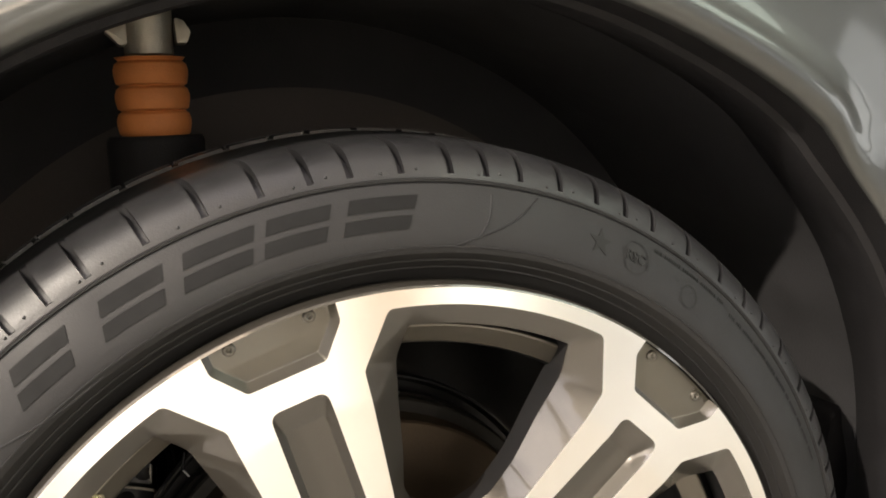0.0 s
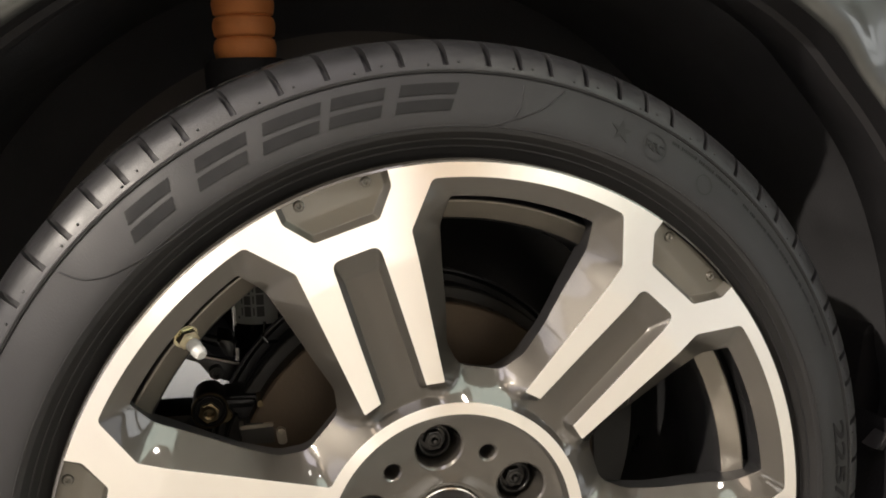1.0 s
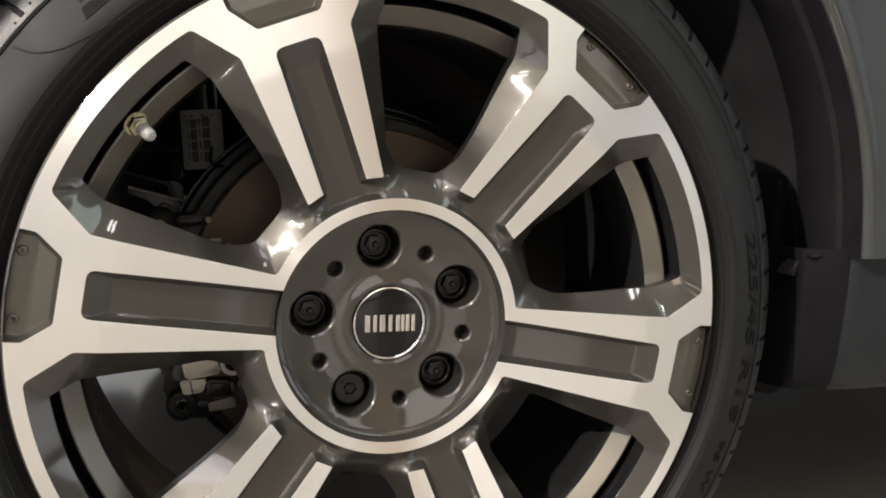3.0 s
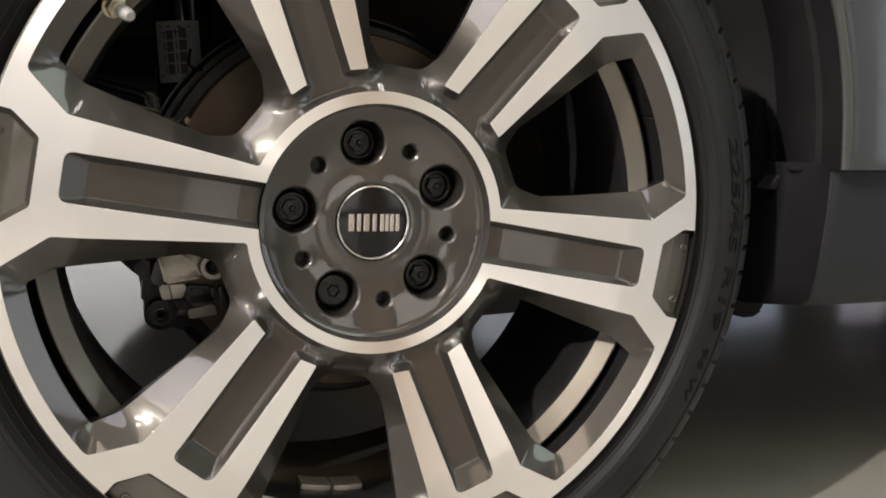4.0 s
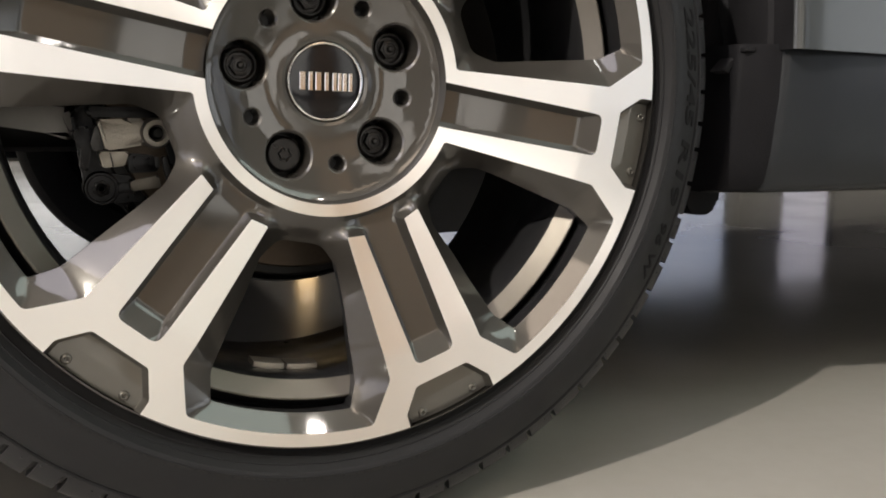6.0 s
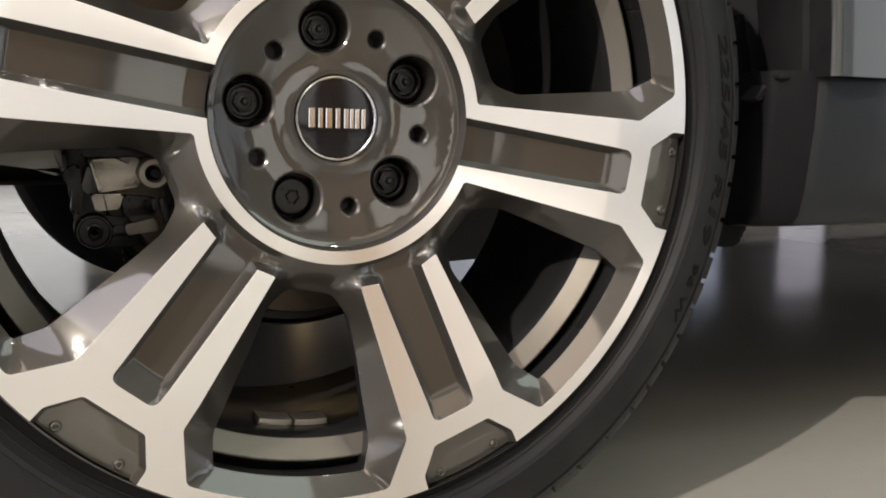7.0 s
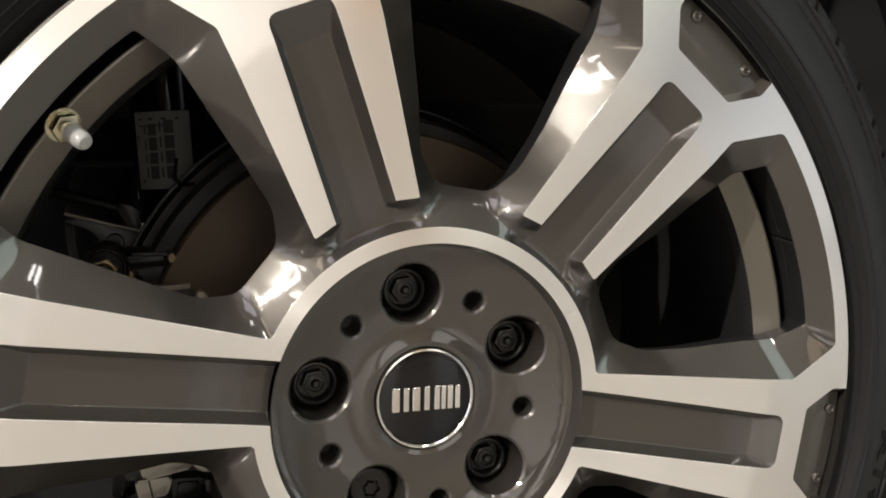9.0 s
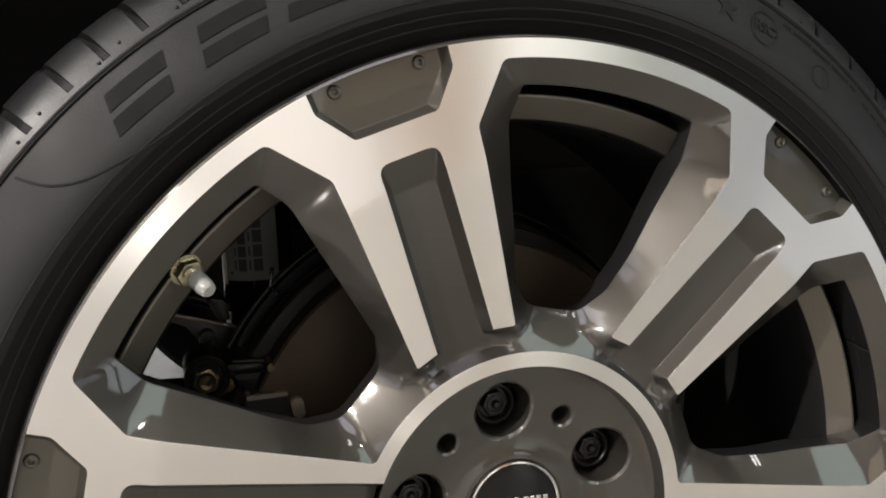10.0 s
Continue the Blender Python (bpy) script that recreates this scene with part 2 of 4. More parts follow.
def arc(r, a0, a1, gap=0.003):
    n = max(2, math.ceil(abs(radians(a1 - a0)) * r / gap))
    return [(r * math.cos(radians(a0 + (a1 - a0) * i / n)), r * math.sin(radians(a0 + (a1 - a0) * i / n))) for i in range(n + 1)]


def turned(points, degrees_):
    c, s = math.cos(radians(degrees_)), math.sin(radians(degrees_))
    return [(x * c - y * s, x * s + y * c) for x, y in points]


def inside(poly, pts):
    """Which of the points lie in the polygon."""
    x, y = pts[:, 0], pts[:, 1]
    res = np.zeros(len(pts), bool)
    q = np.array(poly)
    for (x0, y0), (x1, y1) in zip(q, np.roll(q, -1, 0)):
        if y0 == y1:
            continue
        hit = ((y0 > y) != (y1 > y)) & (x < (x1 - x0) * (y - y0) / (y1 - y0) + x0)
        res ^= hit
    return res


def distance(polys, pts):
    """Distance from each point to the nearest of the outlines (closed flag, points)."""
    best = np.full(len(pts), 9.0)
    for closed, poly in polys:
        q = np.array(poly)
        a, b = (q, np.roll(q, -1, 0)) if closed else (q[:-1], q[1:])
        d = b - a
        l2 = (d**2).sum(1) + 1e-18
        t = np.clip(((pts[:, None] - a) * d).sum(2) / l2, 0, 1)
        best = np.minimum(best, np.sqrt(((pts[:, None] - a - t[..., None] * d) ** 2).sum(2)).min(1))
    return best


from mathutils.geometry import delaunay_2d_cdt


def triangulate(outlines, extra):
    """Constrained triangulation of outlines (closed flag, points) and loose points."""
    verts, edges = [], []
    for closed, poly in outlines:
        base = len(verts)
        verts += [Vector(p) for p in poly]
        n = len(poly)
        edges += [(base + i, base + (i + 1) % n) for i in range(n if closed else n - 1)]
    verts += [Vector(p) for p in extra]
    v, _, f, *_ = delaunay_2d_cdt(verts, edges, [], 0, 2e-5)
    return np.array([tuple(p) for p in v]), [tuple(t) for t in f]


def loose_points(outlines, lo, hi, gap, clear):
    pts = []
    rows = int((hi[1] - lo[1]) / (gap * 0.866)) + 1
    for j in range(rows):
        for i in range(int((hi[0] - lo[0]) / gap) + 1):
            pts.append((lo[0] + (i + 0.5 * (j % 2)) * gap, lo[1] + j * gap * 0.866))
    pts = np.array(pts)
    return pts[distance(outlines, pts) > clear]


# ---------------------------------------------------------------- the wheel
AXLE_Z = 0.33
FACE_R = [0.0, 0.0823, 0.095, 0.105, 0.19, 0.3]
FACE_Y = [0.0135, 0.0135, 0.0122, 0.0108, -0.003, -0.003]
LIP_R = [0.111, 0.150, 0.176, 0.2066, 0.2237]
LIP_Y = [0.0290, 0.0175, 0.0160, 0.0115, 0.0065]
wheel = thing("alloy_wheel", pose(0, 0, AXLE_Z, 0, 10, 0), "two-tone alloy wheel with a black tyre on the polished floor", "car wheel")


def face_y(r):
    return np.interp(r, FACE_R, FACE_Y)


def lip_outline():
    """Outline of one window between two spokes at its narrowest, along +x."""
    top = arc(0.2238, 12.4, -12.4, 0.004)
    low = [(0.2000, -0.0500), (0.124, -0.0268), (0.1105, -0.0150), (0.1105, 0.0150), (0.124, 0.0268), (0.2000, 0.0500)]
    pts = [top[0]] + top[1:-1] + [top[-1]] + low
    radii = [0.009] + [0.0] * (len(top) - 2) + [0.009] + [0.02, 0.02, 0.012, 0.012, 0.02, 0.02]
    return dense(rounded(pts, radii), 0.0035)


LIP = lip_outline()
NOTCH_IN = rounded([(0.2426, 0.0345), (0.233, 0.0338), (0.2168, 0.0205), (0.2168, -0.0205), (0.233, -0.0338), (0.2426, -0.0345)], [0, 0.006, 0.004, 0.004, 0.006, 0])


def spoke_mesh(joined):
    """One sixth of the wheel's face; joined: its two strips run into the hub ring."""
    half = 30.0
    notch_a = math.degrees(math.atan2(0.0345, 0.2426))
    outer = arc(0.245, half, notch_a, 0.004)[:-1] + NOTCH_IN + arc(0.245, -notch_a, -half, 0.004)[1:]
    corner_a = 14.4
    side = []  # from the seam at -30 degrees to the pocket, mirrored afterwards
    side += arc(0.236, -half, -corner_a - 2.2, 0.004)
    c0 = (0.236 * math.cos(radians(corner_a)), -0.236 * math.sin(radians(corner_a)))
    if joined:
        chain = [c0, (0.2035, -0.0365), (0.0885, -0.0255)]
    else:
        chain = [c0, (0.2035, -0.0365), (0.1018, -0.0272), (0.1048, -0.0155)]
    prev = side[-1]
    tail = []
    pts = [prev] + chain
    tail_radii = {c0: 0.005, (0.2035, -0.0365): 0.006}
    for k in range(1, len(pts) - 1):
        tri = rounded([pts[k - 1], pts[k], pts[k + 1]], [0, tail_radii.get(pts[k], 0.0012), 0], 4)
        tail += tri[1:-1]
    tail.append(pts[-1])
    side += tail
    pocket_end = rounded([(0.150, -0.0155), (0.2022, -0.0152), (0.2022, 0.0152), (0.150, 0.0155)], [0, 0.006, 0.006, 0])
    if joined:
        a_ring = math.degrees(math.atan2(0.0255, 0.0885))
        side = side + arc(0.0905, -a_ring - 1.0, -half, 0.003)[0:] + arc(0.0823, -half, -math.degrees(math.asin(0.0155 / 0.0823)), 0.003)
    path = side + pocket_end + [(x, -z) for x, z in reversed(side)]
    m_poly = dense(outer + path, 0.0035)
    lips = [turned(LIP, 30), turned(LIP, -30)]
    ring = None
    lines = [(True, m_poly)]
    if not joined:
        ring = dense(arc(0.0905, -half, half) + arc(0.0823, half, -half), 0.0035)
        lines.append((True, ring))
    marks = list(lines)
    # feature lines of the painted parts
    w = 0.0042
    floor_line = [(0.1065, -0.0155 + w), (0.187, -0.0152 + w), (0.187, 0.0152 - w), (0.1065, 0.0155 - w)]
    floor_line = rounded(floor_line, [0, 0.004, 0.004, 0], 3)
    if not joined:
        foot = arc(0.0945, -half, half)
        marks.append((False, foot))
    else:
        floor_line = [(0.083, -0.0155 + w)] + floor_line + [(0.083, 0.0155 - w)]
    marks.append((False, dense(floor_line, 0.0035, False)))
    marks.append((False, arc(0.0823, -half, half)))
    for s in (-1, 1):
        a = radians(half * s)
        for r0, r1 in ((0.0823, 0.1105), (0.2238, 0.245)):
            n = 6
            marks.append((False, [((r0 + (r1 - r0) * i / n) * math.cos(a), (r0 + (r1 - r0) * i / n) * math.sin(a)) for i in range(n + 1)]))
    marks += [(True, l) for l in lips]
    extra = loose_points(marks, (0.075, -0.13), (0.246, 0.13), 0.0032, 0.0013)
    zones = [((0.183, -0.0147), (0.2018, 0.0147), 0.0011)]
    zones += [((0.090, -0.034), (0.112, 0.034), 0.0017)] if not joined else [((0.083, -0.034), (0.100, 0.034), 0.0017)]
    for lo, hi, gap in zones:
        extra = [p for p in extra if not (lo[0] < p[0] < hi[0] and lo[1] < p[1] < hi[1])]
        extra += [tuple(p) for p in loose_points(marks, lo, hi, gap, gap * 0.5)]
    v, tris = triangulate(marks, extra)
    cen = np.array([v[list(t)].mean(0) for t in tris])
    r, a = np.hypot(cen[:, 0], cen[:, 1]), np.degrees(np.arctan2(cen[:, 1], cen[:, 0]))
    bright = inside(m_poly, cen)
    if ring is not None:
        bright |= inside(ring, cen)
    notch = inside(NOTCH_IN + arc(0.2452, -notch_a - 0.3, notch_a + 0.3), cen) & ~bright
    keep = (r > 0.0823) & (r < 0.2449) & (np.abs(a) < half) & ~notch & ~inside(lips[0], cen) & ~inside(lips[1], cen)
    # heights
    vr = np.hypot(v[:, 0], v[:, 1])
    m_y = face_y(vr)
    d_m = distance(lines, v)
    vin = inside(m_poly, v) | (d_m < 3e-5)
    if ring is not None:
        vin |= inside(ring, v)
    d_b = distance([(True, l) for l in lips], v)
    t = d_m / (d_m + d_b + 1e-9)
    lipy = np.interp(vr, LIP_R, LIP_Y)
    f_open = m_y + (lipy - m_y) * np.clip(t, 0, 1)
    side_t = np.clip(d_m / w, 0, 1)
    end_t = np.clip((0.2022 - v[:, 0]) / 0.0152, 0, 1)
    soft = np.clip(0.5 + 0.5 * (end_t - side_t) / 0.22, 0, 1)
    f_pock = m_y + 0.0085 * (end_t * (1 - soft) + side_t * soft - 0.22 * soft * (1 - soft))
    x, z = v[:, 0], np.abs(v[:, 1])
    blend = np.clip((z - 0.0135) / 0.014, 0, 1)
    blend = blend * blend * (3 - 2 * blend)
    f = np.where((z < 0.0156) & (x > 0.1045), f_pock, np.where(x < 0.1045, f_pock * (1 - blend) + f_open * blend, f_open))
    if joined:
        f = np.where((z < 0.0156), f_pock, f_open)
    y = np.where(vin, m_y, f)
    bm = bmesh.new()
    vs = [bm.verts.new((p[0], yy, p[1])) for p, yy in zip(v, y)]
    for k, tri in enumerate(tris):
        if keep[k]:
            fc = bm.faces.new([vs[i] for i in reversed(tri)])
            fc.material_index = 0 if bright[k] else 1
    bmesh.ops.delete(bm, geom=[q for q in bm.verts if not q.link_faces], context="VERTS")
    # the flanks behind the lips, and the back
    lip_edges = []
    for e in bm.edges:
        if e.is_boundary:
            mid = (e.verts[0].co + e.verts[1].co) / 2
            if distance([(True, l) for l in lips], np.array([(mid.x, mid.z)]))[0] < 2e-4:
                lip_edges.append(e)
    loop = lip_edges
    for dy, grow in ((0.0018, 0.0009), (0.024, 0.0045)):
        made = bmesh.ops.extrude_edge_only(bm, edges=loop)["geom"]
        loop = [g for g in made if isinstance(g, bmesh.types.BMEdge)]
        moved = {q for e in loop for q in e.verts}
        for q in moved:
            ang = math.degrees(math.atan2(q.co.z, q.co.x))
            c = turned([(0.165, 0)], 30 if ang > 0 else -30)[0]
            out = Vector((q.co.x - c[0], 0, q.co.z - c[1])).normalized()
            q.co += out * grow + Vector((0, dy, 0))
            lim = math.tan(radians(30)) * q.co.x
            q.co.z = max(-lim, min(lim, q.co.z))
        # deep flanks turn black, their shade and dark reflections put into the colour
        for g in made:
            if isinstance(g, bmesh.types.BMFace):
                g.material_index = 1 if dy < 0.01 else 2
    return bm


SPOKE_SHORT = None
for k in range(6):
    joined = k % 3 == 0
    turn = pose(0, 0, 0, 0, -60 * k, 0)
    if k in (0, 1):
        bm = spoke_mesh(joined)
        ob = raw_object("spoke", bm, [MACHINED, GUNMETAL, BARREL_AND_SHADE_BLACK], angle=28)
        ob.parent, ob.matrix_basis = wheel, turn
        tagged(ob, "machined twin-strip spoke with a gunmetal pocket")
        if joined:
            SPOKE_LONG = ob
        else:
            SPOKE_SHORT = ob
        spoke = ob
    else:
        spoke = share(SPOKE_LONG if joined else SPOKE_SHORT, wheel, turn)
    # insert of the rim notch, with its two screws
    if k == 0:
        outer = dense(NOTCH_IN, 0.002, False)
        bm = bmesh.new()
        inner = []
        for q, p in enumerate(outer):
            d = (Vector(outer[min(q + 1, len(outer) - 1)]) - Vector(outer[max(q - 1, 0)])).normalized()
            inner.append((p[0] - d.y * 0.0034 + (0.001 if q in (0, len(outer) - 1) else 0), p[1] + d.x * 0.0034))
        first = next(q for q, p in enumerate(inner) if p[0] < 0.2310)
        last = len(inner) - 1 - first
        fall = [0.0036 if q <= first or q >= last else 0.0052 - 0.0016 * max(0.0, min(1.0, (p[0] - 0.2200) / (inner[first][0] - 0.2200))) for q, p in enumerate(inner)]
        top_row = [bm.verts.new((x, -0.0029, z)) for x, z in outer]
        low_row = [bm.verts.new((x, y, z)) for (x, z), y in zip(inner, fall)]
        end_row = [bm.verts.new((x, 0.0034, z)) for x, z in arc(0.2452, -7.5, 7.5, 0.004)]
        for q in range(len(outer) - 1):
            bm.faces.new((top_row[q], top_row[q + 1], low_row[q + 1], low_row[q]))
        bm.faces.new(low_row[first : last + 1])
        bm.faces.new(low_row[: first + 1] + low_row[last:] + end_row)
        INSERT = mesh_object("rim_insert", bm, INSERT_PAINT, True, 12)
        INSERT.parent = spoke
        tagged(INSERT, "satin grey insert let into the rim")
        screw = lathe([(0, 0.0012), (0.0010, 0.0012), (0.0012, -0.0002), (0.0021, -0.0005), (0.0030, 0.0000), (0.0034, 0.0012), (0.0034, 0.004)], 20)
        sa = radians(4.97)
        SCREW = part("screw", screw, INSERT_PAINT, spoke, "small domed screw", m=pose(0.2405 * math.cos(sa), 0.0023, 0.2405 * math.sin(sa)))
        share(SCREW, spoke, pose(0.2405 * math.cos(sa), 0.0023, -0.2405 * math.sin(sa)))
    else:
        share(INSERT, spoke, Matrix())
        for s in (-1, 1):
            share(SCREW, spoke, pose(0.2405 * math.cos(sa), 0.0023, s * 0.2405 * math.sin(sa)))

# hub disc with its bolt wells and small holes
HUB_R = [0.0, 0.026, 0.0275, 0.030, 0.034, 0.040, 0.056, 0.070, 0.078, 0.0805, 0.0823]
HUB_Y = [0.0335, 0.0335, 0.0300, 0.0292, 0.0300, 0.0305, 0.0285, 0.0250, 0.0228, 0.0212, 0.0135]


def circle(c, r, n):
    return [(c[0] + r * math.cos(2 * math.pi * k / n), c[1] + r * math.sin(2 * math.pi * k / n)) for k in range(n)]


def hub_mesh():
    wells = [((0.056 * math.cos(radians(36 + 72 * k)), 0.056 * math.sin(radians(36 + 72 * k))), 0.0157, 0.032) for k in range(5)]
    wells += [((0.056 * math.cos(radians(72 * k)), 0.056 * math.sin(radians(72 * k))), 0.0053, 0.018) for k in range(5)]
    marks = [(True, circle((0, 0), r, 144 if r > 0.05 else 72)) for r in (0.0823, 0.0805, 0.078, 0.070, 0.034, 0.030, 0.0275, 0.026)]
    for c, r, _ in wells:
        n = 40 if r > 0.01 else 24
        marks += [(True, circle(c, r, n)), (True, circle(c, r + 0.0014, n))]
    extra = loose_points(marks, (-0.084, -0.084), (0.084, 0.084), 0.004, 0.0014)
    v, tris = triangulate(marks, extra)
    cen = np.array([v[list(t)].mean(0) for t in tris])
    r = np.hypot(cen[:, 0], cen[:, 1])
    keep = (r < 0.0823) & (r > 0.026)
    y = np.interp(np.hypot(v[:, 0], v[:, 1]), HUB_R, HUB_Y)
    for c, wr, _ in wells:
        d = np.hypot(v[:, 0] - c[0], v[:, 1] - c[1])
        keep &= np.hypot(cen[:, 0] - c[0], cen[:, 1] - c[1]) > wr * 0.999
        y = np.where(d < wr + 2e-5, y + 0.0012, y)
    bm = bmesh.new()
    vs = [bm.verts.new((p[0], yy, p[1])) for p, yy in zip(v, y)]
    for k, t in enumerate(tris):
        if keep[k]:
            bm.faces.new([vs[i] for i in reversed(t)])
    bmesh.ops.delete(bm, geom=[q for q in bm.verts if not q.link_faces], context="VERTS")
    for c, wr, depth in wells:
        n = 40 if wr > 0.01 else 24
        rows = []
        for rr, dy in ((wr, 0.0012), (wr - 0.0004, 0.003), (wr - 0.0012, depth), (0.0, depth)):
            if rr == 0:
                rows.append([bm.verts.new((c[0], 0.029 + dy, c[1]))])
            else:
                rows.append([bm.verts.new((x, np.interp(math.hypot(x, z), HUB_R, HUB_Y) * (1 if dy < 0.002 else 0) + (0.029 if dy >= 0.002 else 0) + dy, z)) for x, z in circle(c, rr, n)])
        for a, b in zip(rows, rows[1:]):
            for k in range(n):
                l = (k + 1) % n
                f = bm.faces.new((a[k], a[l], b[l], b[k])[::-1] if len(b) > 1 else (b[0], a[l], a[k]))
                f.material_index = 1 if len(b) == 1 else 0
    bmesh.ops.remove_doubles(bm, verts=bm.verts, dist=2e-5)
    return bm


hub = raw_object("hub", hub_mesh(), [GUNMETAL, STEEL_BLACK], angle=24)
hub.parent = wheel
tagged(hub, "glossy gunmetal hub disc with five bolt wells")


def hex_ring(r, n=6):
    return [(r * math.cos(2 * math.pi * k / n + 0.3), r * math.sin(2 * math.pi * k / n + 0.3)) for k in range(n)]


def wheel_bolt(lock):
    body = lathe([(0.0126, 0.024), (0.0126, 0.0040), (0.0121, 0.0030), (0.0108, 0.0010), (0.0098, 0.0008), (0.0090, 0.0018), (0.0086, 0.0060), (0.0, 0.0060)], 32)
    if lock:
        star = [((0.0040 if k % 2 else 0.0058) * math.cos(math.pi * k / 6), (0.0040 if k % 2 else 0.0058) * math.sin(math.pi * k / 6)) for k in range(12)]
        top = lathe([(0.0118, 0.012), (0.0114, 0.002), (0.0105, 0.001), (0.0085, 0.001)], 32)
        rim = bmesh.new()
        a = [rim.verts.new((x, 0.001, z)) for x, z in circle((0, 0), 0.0085, 48)]
        s = dense(rounded(star, 0.0012, 3), 10)
        b = [rim.verts.new((x, 0.001, z)) for x, z in s]
        c = [rim.verts.new((x * 0.97, 0.0046, z * 0.97)) for x, z in s]
        # a groove in the shape of the star, and the face inside it
        d = [rim.verts.new((x * 0.72, 0.0046, z * 0.72)) for x, z in s]
        e_ = [rim.verts.new((x * 0.66, 0.0012, z * 0.66)) for x, z in s]
        rim.faces.new(e_)
        for p_, q_ in ((b, c), (c, d), (d, e_)):
            for k in range(len(b)):
                l = (k + 1) % len(b)
                rim.faces.new((p_[k], p_[l], q_[l], q_[k]))
        n = len(b)
        for k in range(48):
            i, j = round(k * n / 48) % n, round((k + 1) * n / 48) % n
            if i == j:
                rim.faces.new((a[k], a[(k + 1) % 48], b[i]))
            else:
                rim.faces.new((a[k], a[(k + 1) % 48], b[j], b[i]))
        return join_bm(body, top, rim)
    head = prism(hex_ring(0.0072), 0.0006, 0.010, 0.0007)
    dimple = lathe([(0.0052, 0.0008), (0.0050, -0.0002), (0.0042, -0.0003), (0.0036, 0.0010), (0.0026, 0.0012), (0.0022, -0.0010), (0.0014, -0.0018), (0.0, -0.0020)], 24)
    return join_bm(body, head, dimple)


for k in range(5):
    a = radians(36 + 72 * k)
    m = pose(0.056 * math.cos(a), 0.0400, 0.056 * math.sin(a))
    lock = k == 3
    if lock or k == 0:
        b = part("wheel_bolt", wheel_bolt(lock), BOLT_BLACK, wheel, "black locking wheel bolt with a star socket" if lock else "black hexagon wheel bolt", m=m)
        FIRST_BOLT = FIRST_BOLT if lock else b
    else:
        share(FIRST_BOLT, wheel, m)

# centre cap: black disc, bright rim, plain bars for its mark
cap = part("centre_cap", lathe([(0, 0.0292), (0.020, 0.0295), (0.0243, 0.0300), (0.0247, 0.0306), (0.0247, 0.036)], 72), BLACK_GLOSS, wheel, "gloss black centre cap")
part("cap_ring", lathe([(0.0246, 0.0312), (0.0247, 0.0292), (0.0253, 0.0286), (0.0262, 0.0288), (0.0266, 0.0298), (0.0266, 0.034)], 72), CHROME, cap, "bright metal ring")
for x, w_ in ((-0.0160, 0.0042), (-0.0104, 0.0030), (-0.0050, 0.0042), (0.0008, 0.0030), (0.0063, 0.0030), (0.0099, 0.0026), (0.0135, 0.0030), (0.0176, 0.0028)):
    part("mark_bar", box((w_, 0.0012, 0.0126), (x, 0.0290, 0.0), 0.0004, 1, pose(0, 0, 0, 0, 0, 0)), CHROME, cap, "raised silver bar", m=pose(0, 0, 0, 0, -9, 0))

# barrel behind the spokes
BARREL = [(0.2345, 0.0430), (0.2295, 0.0410), (0.2222, 0.0275), (0.2206, 0.0236), (0.2198, 0.0228), (0.2188, 0.0228), (0.2090, 0.0316), (0.2080, 0.0325), (0.2070, 0.0345), (0.2062, 0.0400), (0.2062, 0.0750),
          (0.214, 0.095), (0.217, 0.150), (0.221, 0.205), (0.232, 0.212), (0.240, 0.214), (0.2465, 0.208), (0.2465, 0.195), (0.236, 0.18)]
barrel_bm = lathe(BARREL, 144)
# all but the front ledge is black, with the lip's shadow painted into the gap
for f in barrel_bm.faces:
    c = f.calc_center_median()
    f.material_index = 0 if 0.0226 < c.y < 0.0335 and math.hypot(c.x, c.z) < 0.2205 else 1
part("barrel", barrel_bm, [BARREL_PAINT, BARREL_AND_SHADE_BLACK], wheel, "painted inner barrel of the rim")
part("rim_flange", lathe([(0.2448, -0.0030), (0.2462, -0.0022), (0.2472, 0.0005), (0.2474, 0.009), (0.245, 0.018), (0.238, 0.0215), (0.2270, 0.0215)], 180), GUNMETAL, wheel, "rolled flange of the rim")
for k in range(2):
    a0 = -93.6 + 6.9 * k
    poly = arc(0.2062, a0, a0 + 6.4, 0.004) + arc(0.2022, a0 + 6.4, a0, 0.004)
    part("balance_weight", prism(poly, 0.0535, 0.071, 0.0008), CAST, wheel, "grey stick-on balance weight")

# valve with plated nut and pale cap
va = radians(150.4)
valve_dir = Vector((-0.55 * math.cos(va), -0.75, -0.55 * math.sin(va))).normalized()
vm = Matrix.Translation((0.2173 * math.cos(va), 0.0255, 0.2173 * math.sin(va))) @ valve_dir.to_track_quat("-Y", "Z").to_matrix().to_4x4()
valve = part("valve", lathe([(0.0, -0.018), (0.0030, -0.018), (0.0032, -0.012), (0.0032, 0.004), (0, 0.004)], 20), CHROME, wheel, "tyre valve with plated nut", m=vm)
part("valve_nut", join_bm(prism(hex_ring(0.0068), -0.0065, -0.0015, 0.0006), lathe([(0.0078, 0.0), (0.0078, -0.0018), (0.004, -0.0022)], 24)), BRASS, valve, "plated hexagon nut")
part("valve_cap", lathe([(0.0, -0.0225), (0.0026, -0.0222), (0.0037, -0.0210), (0.0042, -0.018), (0.0044, -0.0105), (0.0041, -0.0098)], 20), CLEAR_CAP, valve, "pale ridged dust cap")

